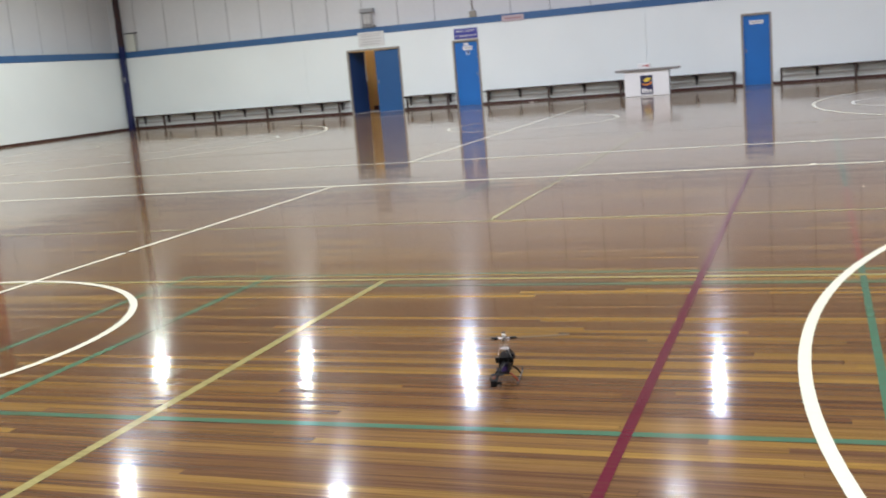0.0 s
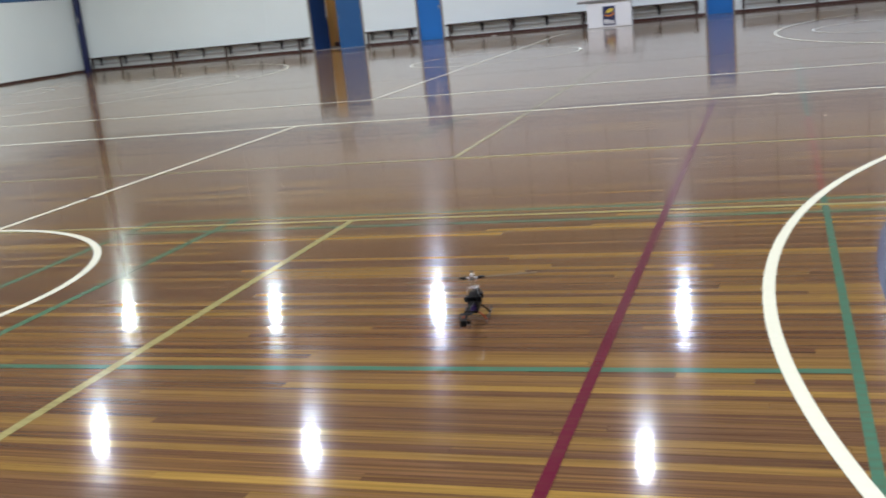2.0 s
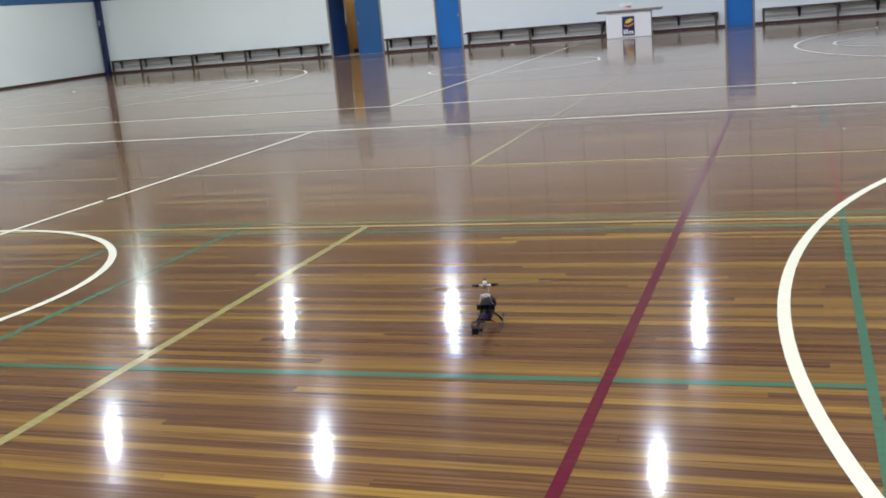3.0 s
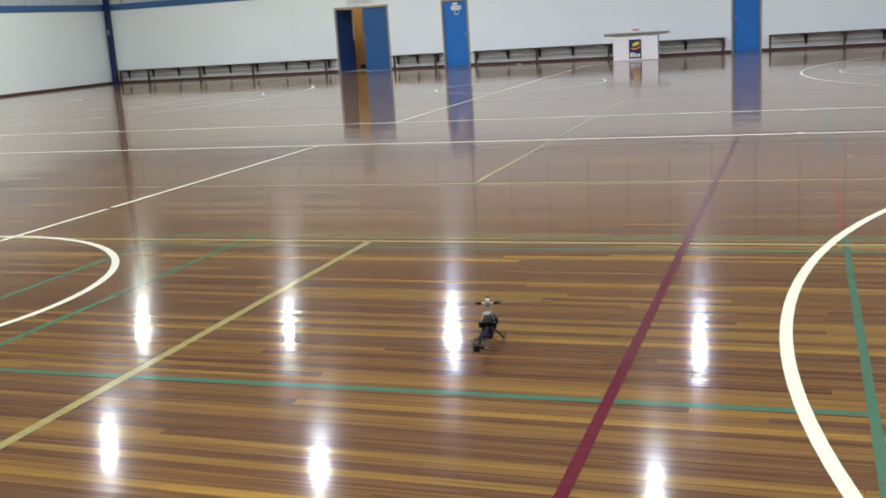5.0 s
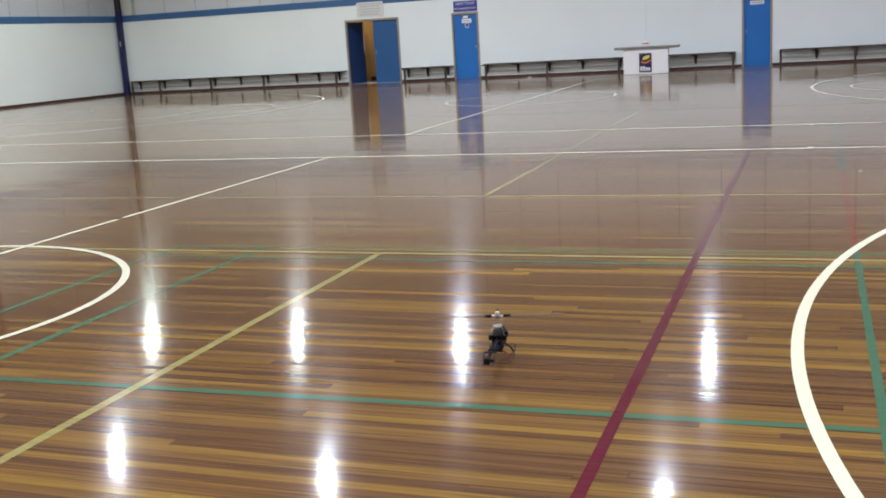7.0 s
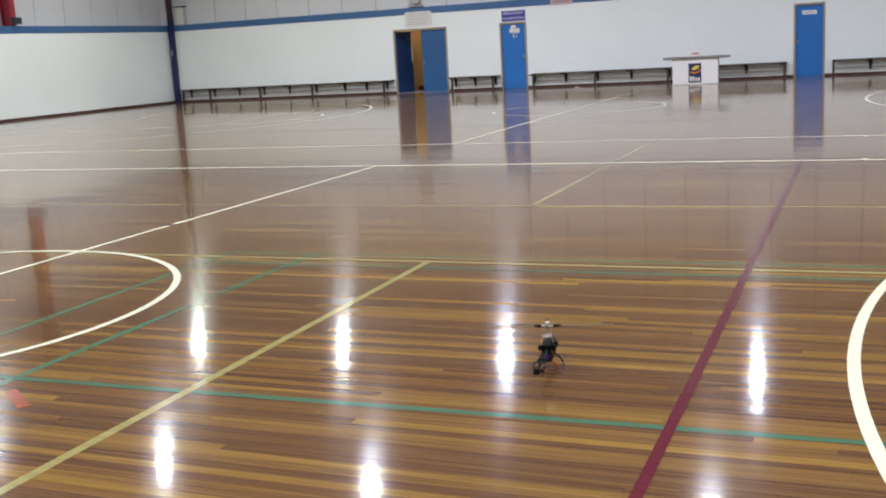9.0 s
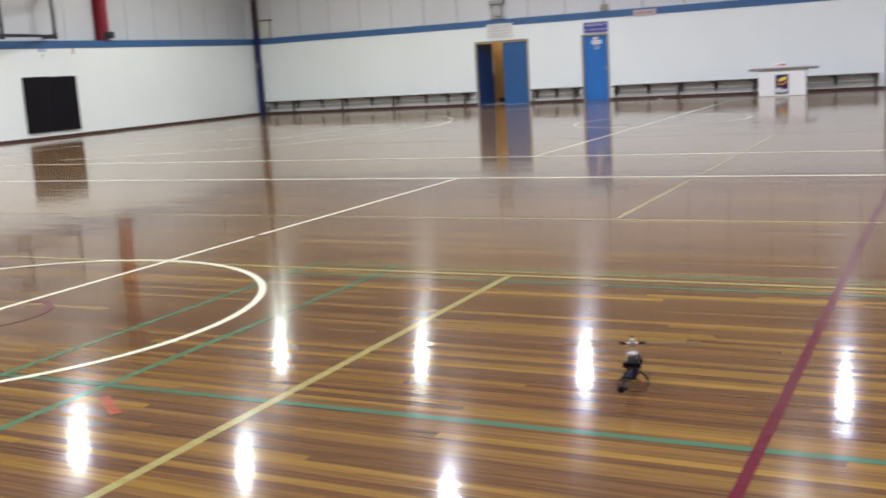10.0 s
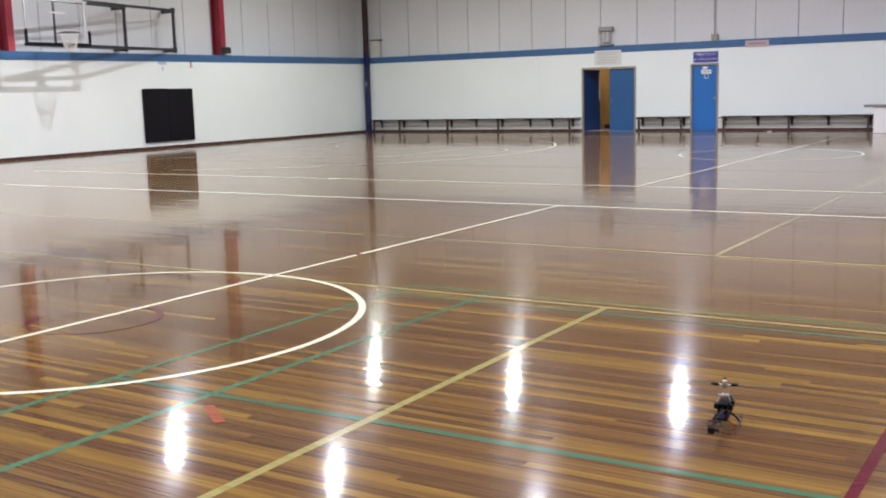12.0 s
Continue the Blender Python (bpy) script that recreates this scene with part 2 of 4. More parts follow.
# ---- mesh helpers ----
def bm_box(bm, x0, x1, y0, y1, z0, z1, bevel=0.0):
    made = bmesh.ops.create_cube(bm, size=1.0, matrix=Matrix.Translation(((x0 + x1) / 2, (y0 + y1) / 2, (z0 + z1) / 2)) @ Matrix.Diagonal((abs(x1 - x0), abs(y1 - y0), abs(z1 - z0), 1)))
    if bevel:
        edges = list({e for v in made["verts"] for e in v.link_edges})
        bmesh.ops.bevel(bm, geom=edges, offset=bevel, segments=2, affect="EDGES", profile=0.5)


def box(*size, bevel=0.0):
    bm = bmesh.new()
    bm_box(bm, *size, bevel=bevel)
    return bm


def bm_rod(bm, a, b, r0, r1=None, sides=12):
    a, b = Vector(a), Vector(b)
    turn = (b - a).to_track_quat("Z", "Y").to_matrix().to_4x4()
    bmesh.ops.create_cone(bm, cap_ends=True, segments=sides, radius1=r0, radius2=r0 if r1 is None else r1, depth=(b - a).length,
                          matrix=Matrix.Translation((a + b) / 2) @ turn)


def rod(a, b, r0, r1=None, sides=12):
    bm = bmesh.new()
    bm_rod(bm, a, b, r0, r1, sides)
    return bm


def bm_beam(bm, a, b, w, h):
    """A square bar from a to b, w wide and h high."""
    a, b = Vector(a), Vector(b)
    turn = (b - a).to_track_quat("Y", "Z").to_matrix().to_4x4()
    bmesh.ops.create_cube(bm, size=1.0, matrix=Matrix.Translation((a + b) / 2) @ turn @ Matrix.Diagonal((w, (b - a).length, h, 1)))


def beam(a, b, w, h):
    bm = bmesh.new()
    bm_beam(bm, a, b, w, h)
    return bm


def bm_tube(bm, points, r, sides=8):
    """A round bar through the points."""
    rings = []
    pts = [Vector(q) for q in points]
    for i, q in enumerate(pts):
        d = (pts[min(i + 1, len(pts) - 1)] - pts[max(i - 1, 0)]).normalized()
        u = d.orthogonal().normalized() if i == 0 else (u - d * u.dot(d)).normalized()
        v = d.cross(u)
        rings.append([bm.verts.new(q + r * (math.cos(2 * math.pi * s / sides) * u + math.sin(2 * math.pi * s / sides) * v)) for s in range(sides)])
    for a, b in zip(rings, rings[1:]):
        for s in range(sides):
            bm.faces.new((a[s], a[(s + 1) % sides], b[(s + 1) % sides], b[s]))
    bm.faces.new(rings[0][::-1]), bm.faces.new(rings[-1])


def bm_lathe(bm, profile, centre=(0, 0, 0), sides=24):
    """A turned shell: profile of (radius, height)."""
    c = Vector(centre)
    rings = [[bm.verts.new(c + Vector((r * math.cos(2 * math.pi * s / sides), r * math.sin(2 * math.pi * s / sides), z))) for s in range(sides)] for r, z in profile]
    for a, b in zip(rings, rings[1:]):
        for s in range(sides):
            bm.faces.new((a[s], a[(s + 1) % sides], b[(s + 1) % sides], b[s]))


def mesh_of(name, bm, material, smooth=False):
    bmesh.ops.recalc_face_normals(bm, faces=bm.faces)
    me = bpy.data.meshes.new(name)
    bm.to_mesh(me)
    bm.free()
    if material:
        me.materials.append(material)
    if smooth:
        me.shade_smooth()
    return me


def part(name, bm, material, parent, label="", smooth=False):
    ob = new(name, mesh_of(name, bm, material, smooth))
    ob.parent = parent
    return tagged(ob, label)


def thing(name, label, category, at=(0, 0, 0), turn=0.0, group="", kind=""):
    ob = new(name)
    ob.empty_display_size = 0.1
    ob.matrix_world = pose(*at, 0, 0, turn)
    return tagged(ob, label, category, group, kind)


def structure(name, bm, material, label, category):
    return tagged(new(name, mesh_of(name, bm, material)), label, category, kind="structure")


def lettering(text, size, material, parent, place, name="lettering"):
    """Raised letters on a wall that faces the hall's south."""
    cu = bpy.data.curves.new(name, "FONT")
    cu.body, cu.size, cu.align_x, cu.align_y, cu.extrude = text, size, "CENTER", "CENTER", 0.001
    cu.materials.append(material)
    ob = new(name, cu)
    ob.parent = parent
    ob.matrix_basis = pose(*place, 90, 0, 0)
    return ob


# ---- walls ----
DOORS = ((-9.20, -7.26, 2.13), (-5.40, -4.50, 2.13), (3.68, 4.54, 2.12))
bm = bmesh.new()
edge = WEST
for x0, x1, top in DOORS:
    bm_box(bm, edge, x0, NORTH, NORTH + 0.2, 0, BAND_LOW)
    bm_box(bm, x0, x1, NORTH, NORTH + 0.2, top, BAND_LOW)
    edge = x1
bm_box(bm, edge, EAST, NORTH, NORTH + 0.2, 0, BAND_LOW)
structure("wall_north", bm, WALL_WHITE, "white painted lower wall with blue doors", "wall")
structure("wall_west", box(WEST - 0.2, WEST, SOUTH, NORTH + 0.2, 0, BAND_LOW), WALL_WHITE, "white painted lower end wall", "wall")
structure("wall_east", box(EAST, EAST + 0.2, SOUTH, NORTH + 0.2, 0, BAND_LOW), WALL_WHITE, "white painted lower end wall", "wall")
structure("wall_south", box(WEST - 0.2, EAST + 0.2, SOUTH - 0.2, SOUTH, 0, BAND_LOW), WALL_WHITE, "white painted lower side wall", "wall")
structure("trim_north", box(WEST, EAST, NORTH - 0.02, NORTH + 0.3, BAND_LOW, BAND_TOP), BAND_BLUE, "blue painted band along the white wall", "trim")
structure("trim_west", box(WEST - 0.42, WEST + 0.02, SOUTH, NORTH + 0.3, BAND_LOW + 0.003, BAND_TOP + 0.003), BAND_BLUE, "blue painted band along the white wall", "trim")
structure("trim_east", box(EAST - 0.02, EAST + 0.42, SOUTH, NORTH + 0.3, BAND_LOW + 0.003, BAND_TOP + 0.003), BAND_BLUE, "blue painted band along the white wall", "trim")
structure("trim_south", box(WEST, EAST, SOUTH - 0.3, SOUTH + 0.02, BAND_LOW, BAND_TOP), BAND_BLUE, "blue painted band along the white wall", "trim")

bm = bmesh.new()
edge = WEST
for x0, x1, top in DOORS:
    bm_box(bm, edge, x0 - 0.003, NORTH - 0.02, NORTH - 0.001, 0.001, 0.075)
    edge = x1 + 0.003
bm_box(bm, edge, EAST, NORTH - 0.02, NORTH - 0.001, 0.001, 0.075)
structure("baseboard_north", bm, SKIRTING, "dark red-brown skirting board", "skirting")
structure("baseboard_west", box(WEST + 0.001, WEST + 0.02, SOUTH, NORTH - 0.021, 0.001, 0.075), SKIRTING, "dark red-brown skirting board", "skirting")
structure("baseboard_east", box(EAST - 0.02, EAST - 0.001, SOUTH, NORTH - 0.021, 0.001, 0.075), SKIRTING, "dark red-brown skirting board", "skirting")


def clad_wall(name, along, start, end, face, step, inward):
    """Upper wall of upright sheets with a recessed joint between neighbours. along: the axis it runs on; face: its inner plane; inward: +1 or -1."""
    bm = bmesh.new()
    back = (face - inward * 0.02, face - inward * 0.12)
    span = (*sorted(back), start, end) if along == "y" else (start, end, *sorted(back))
    bm_box(bm, *span, BAND_TOP + 0.003, ROOF)
    wall = structure(name, bm, JOINT, "grey upper wall of upright cladding sheets", "wall")
    cache, at = {}, start
    while at < end - 0.05:
        wide = round(min(step, end - at) - 0.030, 3)
        if wide not in cache:
            b = box(-wide / 2, wide / 2, -0.01, 0.01, BAND_TOP + 0.006, ROOF - 0.01) if along == "x" else box(-0.01, 0.01, -wide / 2, wide / 2, BAND_TOP + 0.006, ROOF - 0.01)
            cache[wide] = mesh_of("cladding_panel", b, CLADDING)
        ob = new("cladding_panel", cache[wide])
        mid = at + 0.015 + wide / 2
        ob.location = (mid, face - inward * 0.01, 0) if along == "x" else (face - inward * 0.01, mid, 0)
        ob.parent = wall
        at += step
    return wall


clad_wall("wall_north_upper", "x", -18.87, EAST + 0.4, NORTH + 0.1, 1.29, -1)
clad_wall("wall_west_upper", "y", -11.245, NORTH + 0.3, WEST - 0.40, 1.325, 1)
clad_wall("wall_east_upper", "y", -11.245, NORTH + 0.3, EAST + 0.40, 1.325, -1)
clad_wall("wall_south_upper", "x", WEST - 0.4, EAST + 0.4, SOUTH - 0.1, 1.28, 1)

# roof sheets with purlins, and the steel frames that carry them
bm = bmesh.new()
bm_box(bm, WEST - 0.7, EAST + 0.7, SOUTH - 0.5, NORTH + 0.6, ROOF, ROOF + 0.1)
for i in range(26):
    x = WEST + 0.7 + i * 1.4
    bm_box(bm, x - 0.03, x + 0.03, SOUTH - 0.1, NORTH + 0.2, ROOF - 0.15, ROOF - 0.001)
structure("ceiling", bm, ROOFING, "pale grey metal roof sheets on purlins", "ceiling")
for y in (-2.9, 4.95, 12.75, 20.55):
    bm = bmesh.new()
    bm_box(bm, WEST - 0.05, EAST + 0.05, y - 0.09, y + 0.09, ROOF - 0.5, ROOF - 0.16)
    structure("roof_beam", bm, STEEL_RED, "red painted steel roof beam", "beam")
    for side in (-1, 1):
        x_in, x_out = (WEST, WEST - 0.385) if side < 0 else (EAST, EAST + 0.385)
        bm = bmesh.new()
        f = 0.014 * (-1 if side < 0 else 1)
        bm_box(bm, *sorted((x_in, x_in + f)), y - 0.1, y + 0.1, BAND_TOP + 0.006, ROOF - 0.16)
        bm_box(bm, *sorted((x_out, x_out - f)), y - 0.1, y + 0.1, BAND_TOP + 0.006, ROOF - 0.16)
        bm_box(bm, *sorted((x_in + f, x_out - f)), y - 0.006, y + 0.006, BAND_TOP + 0.006, ROOF - 0.16)
        structure("steel_column", bm, STEEL_RED, "red painted steel I-section column above the blue band", "column")

# corner post, blue below and dark maroon above
post = thing("corner_post", "dark steel corner post, blue below and maroon above", "post", (-18.11, 28.07, 0), kind="structure")
part("lower_shaft", box(-0.085, 0.085, -0.085, 0.085, 0, 3.02, bevel=0.01), STEEL_BLUE, post, "dark blue painted lower shaft")
part("upper_shaft", box(-0.084, 0.084, -0.084, 0.084, 3.02, ROOF - 0.001, bevel=0.01), STEEL_MAROON, post, "dark maroon upper shaft")
part("base_plate", box(-0.13, 0.13, -0.11, 0.11, 0.001, 0.02, bevel=0.003), STEEL_BLUE, post)
part("notice", box(-0.03, 0.03, -0.09, -0.0855, 1.74, 1.92), SIGN_GREY, post, "small pale notice")

# ---- doors ----
def door_frame(door, x0, x1, top):
    part("jamb", box(x0 - 0.001, x0 + 0.055, NORTH - 0.03, NORTH + 0.15, 0, top - 0.055, bevel=0.004), DOOR_FRAME, door)
    part("jamb", box(x1 - 0.055, x1 + 0.001, NORTH - 0.03, NORTH + 0.15, 0, top - 0.055, bevel=0.004), DOOR_FRAME, door)
    part("head", box(x0 - 0.001, x1 + 0.001, NORTH - 0.03, NORTH + 0.15, top - 0.055, top + 0.001, bevel=0.004), DOOR_FRAME, door)


def leaf_with_handle(door, wide, material, pose_m, handle_at, label=""):
    leaf = part("leaf", box(0, wide, 0, 0.04, 0.008, 2.055, bevel=0.004), material, door, label)
    leaf.matrix_basis = pose_m
    bm = bmesh.new()
    bm_box(bm, handle_at - 0.016, handle_at + 0.016, -0.006, 0.0, 0.97, 1.09, bevel=0.002)
    bm_tube(bm, [(handle_at, -0.005, 1.03), (handle_at, -0.04, 1.03), (handle_at + (0.04 if handle_at < 0.4 else -0.04), -0.04, 1.03)], 0.008)
    part("handle", bm, STEEL_GREY, leaf, "small dull metal lever handle")
    return leaf


door_1 = thing("door_1", "blue double door, one leaf standing open to a passage", "door", kind="structure")
door_frame(door_1, *DOORS[0])
leaf_with_handle(door_1, 0.885, DOOR_DARK, pose(-8.21, NORTH + 0.05, 0), 0.06, "closed dull blue door leaf")
leaf_with_handle(door_1, 0.86, DOOR_SHADED, pose(-9.14, NORTH + 0.06, 0, 0, 0, 75.5), 0.80, "open blue door leaf, coloured darker for the shade on it")
part("edge_strip", box(0.80, 0.859, -0.005, -0.0005, 1.05, 2.03), SIGN_WHITE, door_1, "pale bare door edge").matrix_basis = pose(-9.14, NORTH + 0.06, 0, 0, 0, 75.5)
part("threshold", box(-9.14, -7.32, NORTH - 0.02, NORTH + 0.18, 0.0008, 0.006), ALUMINIUM, door_1, "metal threshold strip")

door_2 = thing("door_2", "closed bright blue toilet door with small notices", "door", kind="structure")
door_frame(door_2, *DOORS[1])
leaf_with_handle(door_2, 0.786, DOOR_BLUE, pose(-5.343, NORTH + 0.03, 0), 0.72)
notice = part("notice", box(-5.07, -4.74, NORTH + 0.022, NORTH + 0.0285, 1.80, 1.93), SIGN_WHITE, door_2, "white notice with an unreadable line")
part("printed_line", box(-5.03, -4.78, NORTH + 0.0205, NORTH + 0.0225, 1.85, 1.88), SIGN_GREY, notice)
part("notice", box(-5.02, -4.86, NORTH + 0.022, NORTH + 0.0285, 1.95, 2.03), SIGN_WHITE, door_2, "small white notice")
picto = part("notice", box(-4.97, -4.83, NORTH + 0.022, NORTH + 0.0285, 1.64, 1.785), INK_PALE_BLUE, door_2, "pale blue notice with a dark symbol")
part("symbol", box(-4.92, -4.86, NORTH + 0.0205, NORTH + 0.0225, 1.68, 1.77), SIGN_NAVY, picto)

door_3 = thing("door_3", "closed bright blue single door with a white label", "door", kind="structure")
door_frame(door_3, *DOORS[2])
leaf_with_handle(door_3, 0.746, DOOR_BLUE, pose(3.737, NORTH + 0.03, 0), 0.06)
label_3 = part("notice", box(3.91, 4.31, NORTH + 0.022, NORTH + 0.0285, 1.80, 1.91), SIGN_WHITE, door_3, "white label with an unreadable line")
part("printed_line", box(3.95, 4.27, NORTH + 0.0205, NORTH + 0.0225, 1.84, 1.87), SIGN_GREY, label_3)

# passage behind the open door
structure("wall_passage", box(-9.9, -6.4, 30.6, 30.75, 0, 2.6), TIMBER_WARM, "warm timber-lined passage wall", "wall")
structure("wall_passage_side", box(-10.0, -9.9, NORTH + 0.21, 30.75, 0, 2.6), TIMBER_WARM, "warm timber-lined passage wall", "wall")
structure("wall_passage_end", box(-6.4, -6.3, NORTH + 0.21, 30.75, 0, 2.6), WALL_WHITE, "white passage wall", "wall")
structure("ceiling_passage", box(-10.0, -6.3, NORTH + 0.21, 30.75, 2.601, 2.65), WALL_WHITE, "white passage ceiling", "ceiling")
structure("floor_passage", box(-10.0, -6.3, NORTH + 0.16, 30.75, -0.05, -0.002), SIGN_GREY, "grey passage floor", "floor")
# block added where the passage is dark at its base
dark_block = thing("storage_box", "low dark brown block added for a dark spot on the passage floor", "box", (-9.19, 30.42, -0.002))
part("body", box(-0.09, 0.09, -0.14, 0.14, 0.0005, 0.12, bevel=0.01), TIMBER_BROWN, dark_block)
part("lid", box(-0.096, 0.096, -0.146, 0.146, 0.1205, 0.15, bevel=0.008), TIMBER_DARK, dark_block, "darker top piece")
# unseen lamp, added to brighten the passage wall from behind the open leaf
tube = thing("ceiling_light", "added lamp in batten shape that brightens the passage", "light", (-9.45, 29.75, 2.6), 90.0)
part("body", box(-0.45, 0.45, -0.05, 0.05, -0.05, -0.001, bevel=0.008), SIGN_WHITE, tube)
part("tube", rod((-0.43, 0, -0.07), (0.43, 0, -0.07), 0.018), PASSAGE_FILL, tube)

# ---- floor lines: strips and rings in the paint, each colour a hair above the next ----
def strip(x0, x1, y0, y1, z):
    bm = bmesh.new()
    bm.faces.new([bm.verts.new(v) for v in ((x0, y0, z), (x1, y0, z), (x1, y1, z), (x0, y1, z))])
    return bm


def ring(cx, cy, r, w, z, a0=0.0, a1=360.0, steps=96):
    bm = bmesh.new()
    rows = []
    for i in range(steps + 1):
        a = radians(a0 + (a1 - a0) * i / steps)
        c, s = math.cos(a), math.sin(a)
        rows.append([bm.verts.new((cx + q * c, cy + q * s, z)) for q in (r - w / 2, r + w / 2)])
    for a, b in zip(rows, rows[1:]):
        bm.faces.new((a[0], b[0], b[1], a[1]))
    return bm


def line(bm, material, label):
    return structure("court_line", bm, material, label, "court line")


Z_GREEN, Z_YELLOW, Z_MAROON, Z_BLUE, Z_WHITE, Z_RING = 0.0010, 0.0016, 0.0020, 0.0024, 0.0028, 0.0032
W, W_SIDE = 0.05, 0.075
HALF = 7.295


def court(cy, near):
    """Basketball markings of one court, its middle at (0, cy)."""
    white, h = "white basketball line on the timber floor", W / 2
    for s in (-1, 1):
        line(strip(-14, 14, cy + s * HALF - W_SIDE / 2, cy + s * HALF + W_SIDE / 2, Z_WHITE), LINE_WHITE, "white basketball sideline on the timber floor")
        line(strip(s * 14 - h, s * 14 + h, cy - HALF + 0.04, cy + HALF - 0.04, Z_WHITE), LINE_FADED, "white basketball end line")
        for q in (-1, 1):
            line(strip(q * 5.71 - 0.03, q * 5.71 + 0.03, *sorted((cy + s * (HALF + W_SIDE / 2 + 0.001), cy + s * (HALF + 0.14))), Z_WHITE), LINE_WHITE, "short white throw-in mark beside the sideline")
    for q in (-1, 1):
        bx = q * 12.41
        arc = (105, 255) if q > 0 else (-75, 35 if near else 75)
        line(ring(bx, cy + 0.12, 6.72, 0.054, Z_RING, *arc), LINE_WHITE, "white curved three-point line")
        line(ring(q * 8.2, cy, 1.8, W, Z_RING + 0.0005, *((90, 270) if q > 0 else (-90, 90)), 48), LINE_FADED, "white free-throw half circle")
        line(strip(*sorted((q * 8.2 - h, q * 8.2 + h)), cy - 1.85, cy + 1.85, Z_WHITE), LINE_FADED, "white free-throw line")
        for s in (-1, 1):
            bm = bmesh.new()
            bm.faces.new([bm.verts.new((q * x, cy + s * y, Z_WHITE)) for x, y in ((8.23, 1.80), (8.23, 1.85), (13.97, 2.98), (13.97, 2.93))])
            line(bm, LINE_FADED, "white line along the key")
    line(ring(0, cy + 0.03, 1.815, W, Z_RING), LINE_WHITE, "white centre circle on the timber floor")


court(0.0, True)
court(17.24, False)
line(ring(-13.6, 18.2, 1.25, W, Z_RING + 0.0009, -80, 80, 40), LINE_FADED, "white half circle under the basket")
line(strip(-0.025, 0.025, -HALF + 0.04, 2.99, Z_WHITE), LINE_WHITE, "white centre line on the timber floor")
line(strip(-0.025, 0.025, 3.07, HALF - 0.04, Z_WHITE), LINE_WHITE, "white centre line on the timber floor")
line(strip(-0.025, 0.025, 17.24 - HALF + 0.04, 14.7, Z_WHITE), LINE_WHITE, "white centre line on the timber floor")
line(strip(-0.025, 0.025, 14.85, 17.24 + HALF - 0.04, Z_WHITE), LINE_WHITE, "white centre line on the timber floor")
for q in (-1, 1):
    line(ring(q * 12.425, 0.08, 6.25, 0.045, Z_BLUE, *((105, 255) if q > 0 else (-75, 35))), LINE_BLUE, "dark blue-grey curved line on the timber floor")
    if q > 0:
        line(strip(q * 5.08 - 0.022, q * 5.08 + 0.022, -7.6, 7.2, Z_MAROON), LINE_MAROON, "maroon netball third line on the timber floor")
for cy in (0.0,):
    line(ring(0, cy, 0.44, W, Z_MAROON + 0.0002, 192, 232, 20), LINE_MAROON, "maroon stretch of a worn netball centre circle")
    line(ring(0, cy, 0.44, W * 0.6, Z_MAROON + 0.0002, 232.5, 374.5, 40), LINE_WORN, "worn maroon netball centre circle")
    line(ring(0, cy, 0.44, W, Z_MAROON + 0.0002, 375, 455, 30), LINE_FAINT, "faded maroon stretch of a worn netball centre circle")
# volleyball, yellow
for y0, y1 in ((-7.2, 1.79), (4.17, 13.17)):
    for y in (y0, y1):
        line(strip(-9, 9, y - 0.025, y + 0.025, Z_YELLOW), LINE_YELLOW, "dull yellow volleyball sideline on the timber floor")
    for x in ((-9, -3, 3, 9) if y0 < 0 else (3, 9)):
        line(strip(x - 0.025, x + 0.025, y0 + 0.026, y1 - 0.026, Z_YELLOW), LINE_YELLOW, "dull yellow volleyball cross line on the timber floor")
# badminton, green
for y0, y1 in ((-4.0, 1.97), (5.45, 11.4)):
    m_line = LINE_GREEN if y0 < 0 else LINE_TEAL
    mid = -0.93 if y0 < 0 else 8.42
    for x in ((1.34, 2.04) if y0 < 0 else (2.2,)):
        line(strip(x - 0.024, x + 0.024, y0, y1 if y0 < 0 else 7.0, Z_GREEN), LINE_PALE_GREEN if x < 2.1 else m_line, "green badminton line on the timber floor")
    for y in ((y0 + 0.02, y0 + 0.36, y1 - 0.36, y1 - 0.02) if y0 < 0 else ()):
        line(strip(1.36, 14.6, y - 0.022, y + 0.022, Z_GREEN + 0.0002), LINE_PALE_GREEN, "thin green badminton sideline on the timber floor")
    if y0 < 0:
        bm = bmesh.new()
        bm.faces.new([bm.verts.new((x, mid + y, Z_GREEN + 0.0003)) for x, y in ((1.36, -0.06), (5.972, 0.028), (5.972, 0.072), (1.36, -0.016))])
        line(bm, m_line, "green badminton centre line on the timber floor")
line(strip(5.973, 6.010, -4.0, 2.09, Z_GREEN + 0.0004), LINE_GREEN, "broad green line on the timber floor")
line(strip(5.973, 6.010, 2.091, 5.5, Z_GREEN + 0.0004), LINE_RED, "faded red stretch of the broad line")
line(strip(5.973, 6.010, 5.501, 11.4, Z_GREEN + 0.0004), LINE_TEAL, "broad green line on the timber floor")
tape = bmesh.new()
bm_beam(tape, (2.17, -1.11, 0.0016), (2.41, -1.28, 0.0016), 0.055, 0.0012)
tagged(new("floor_tape", mesh_of("floor_tape", tape, TAPE_RED)), "worn piece of red tape on the timber floor", "tape")

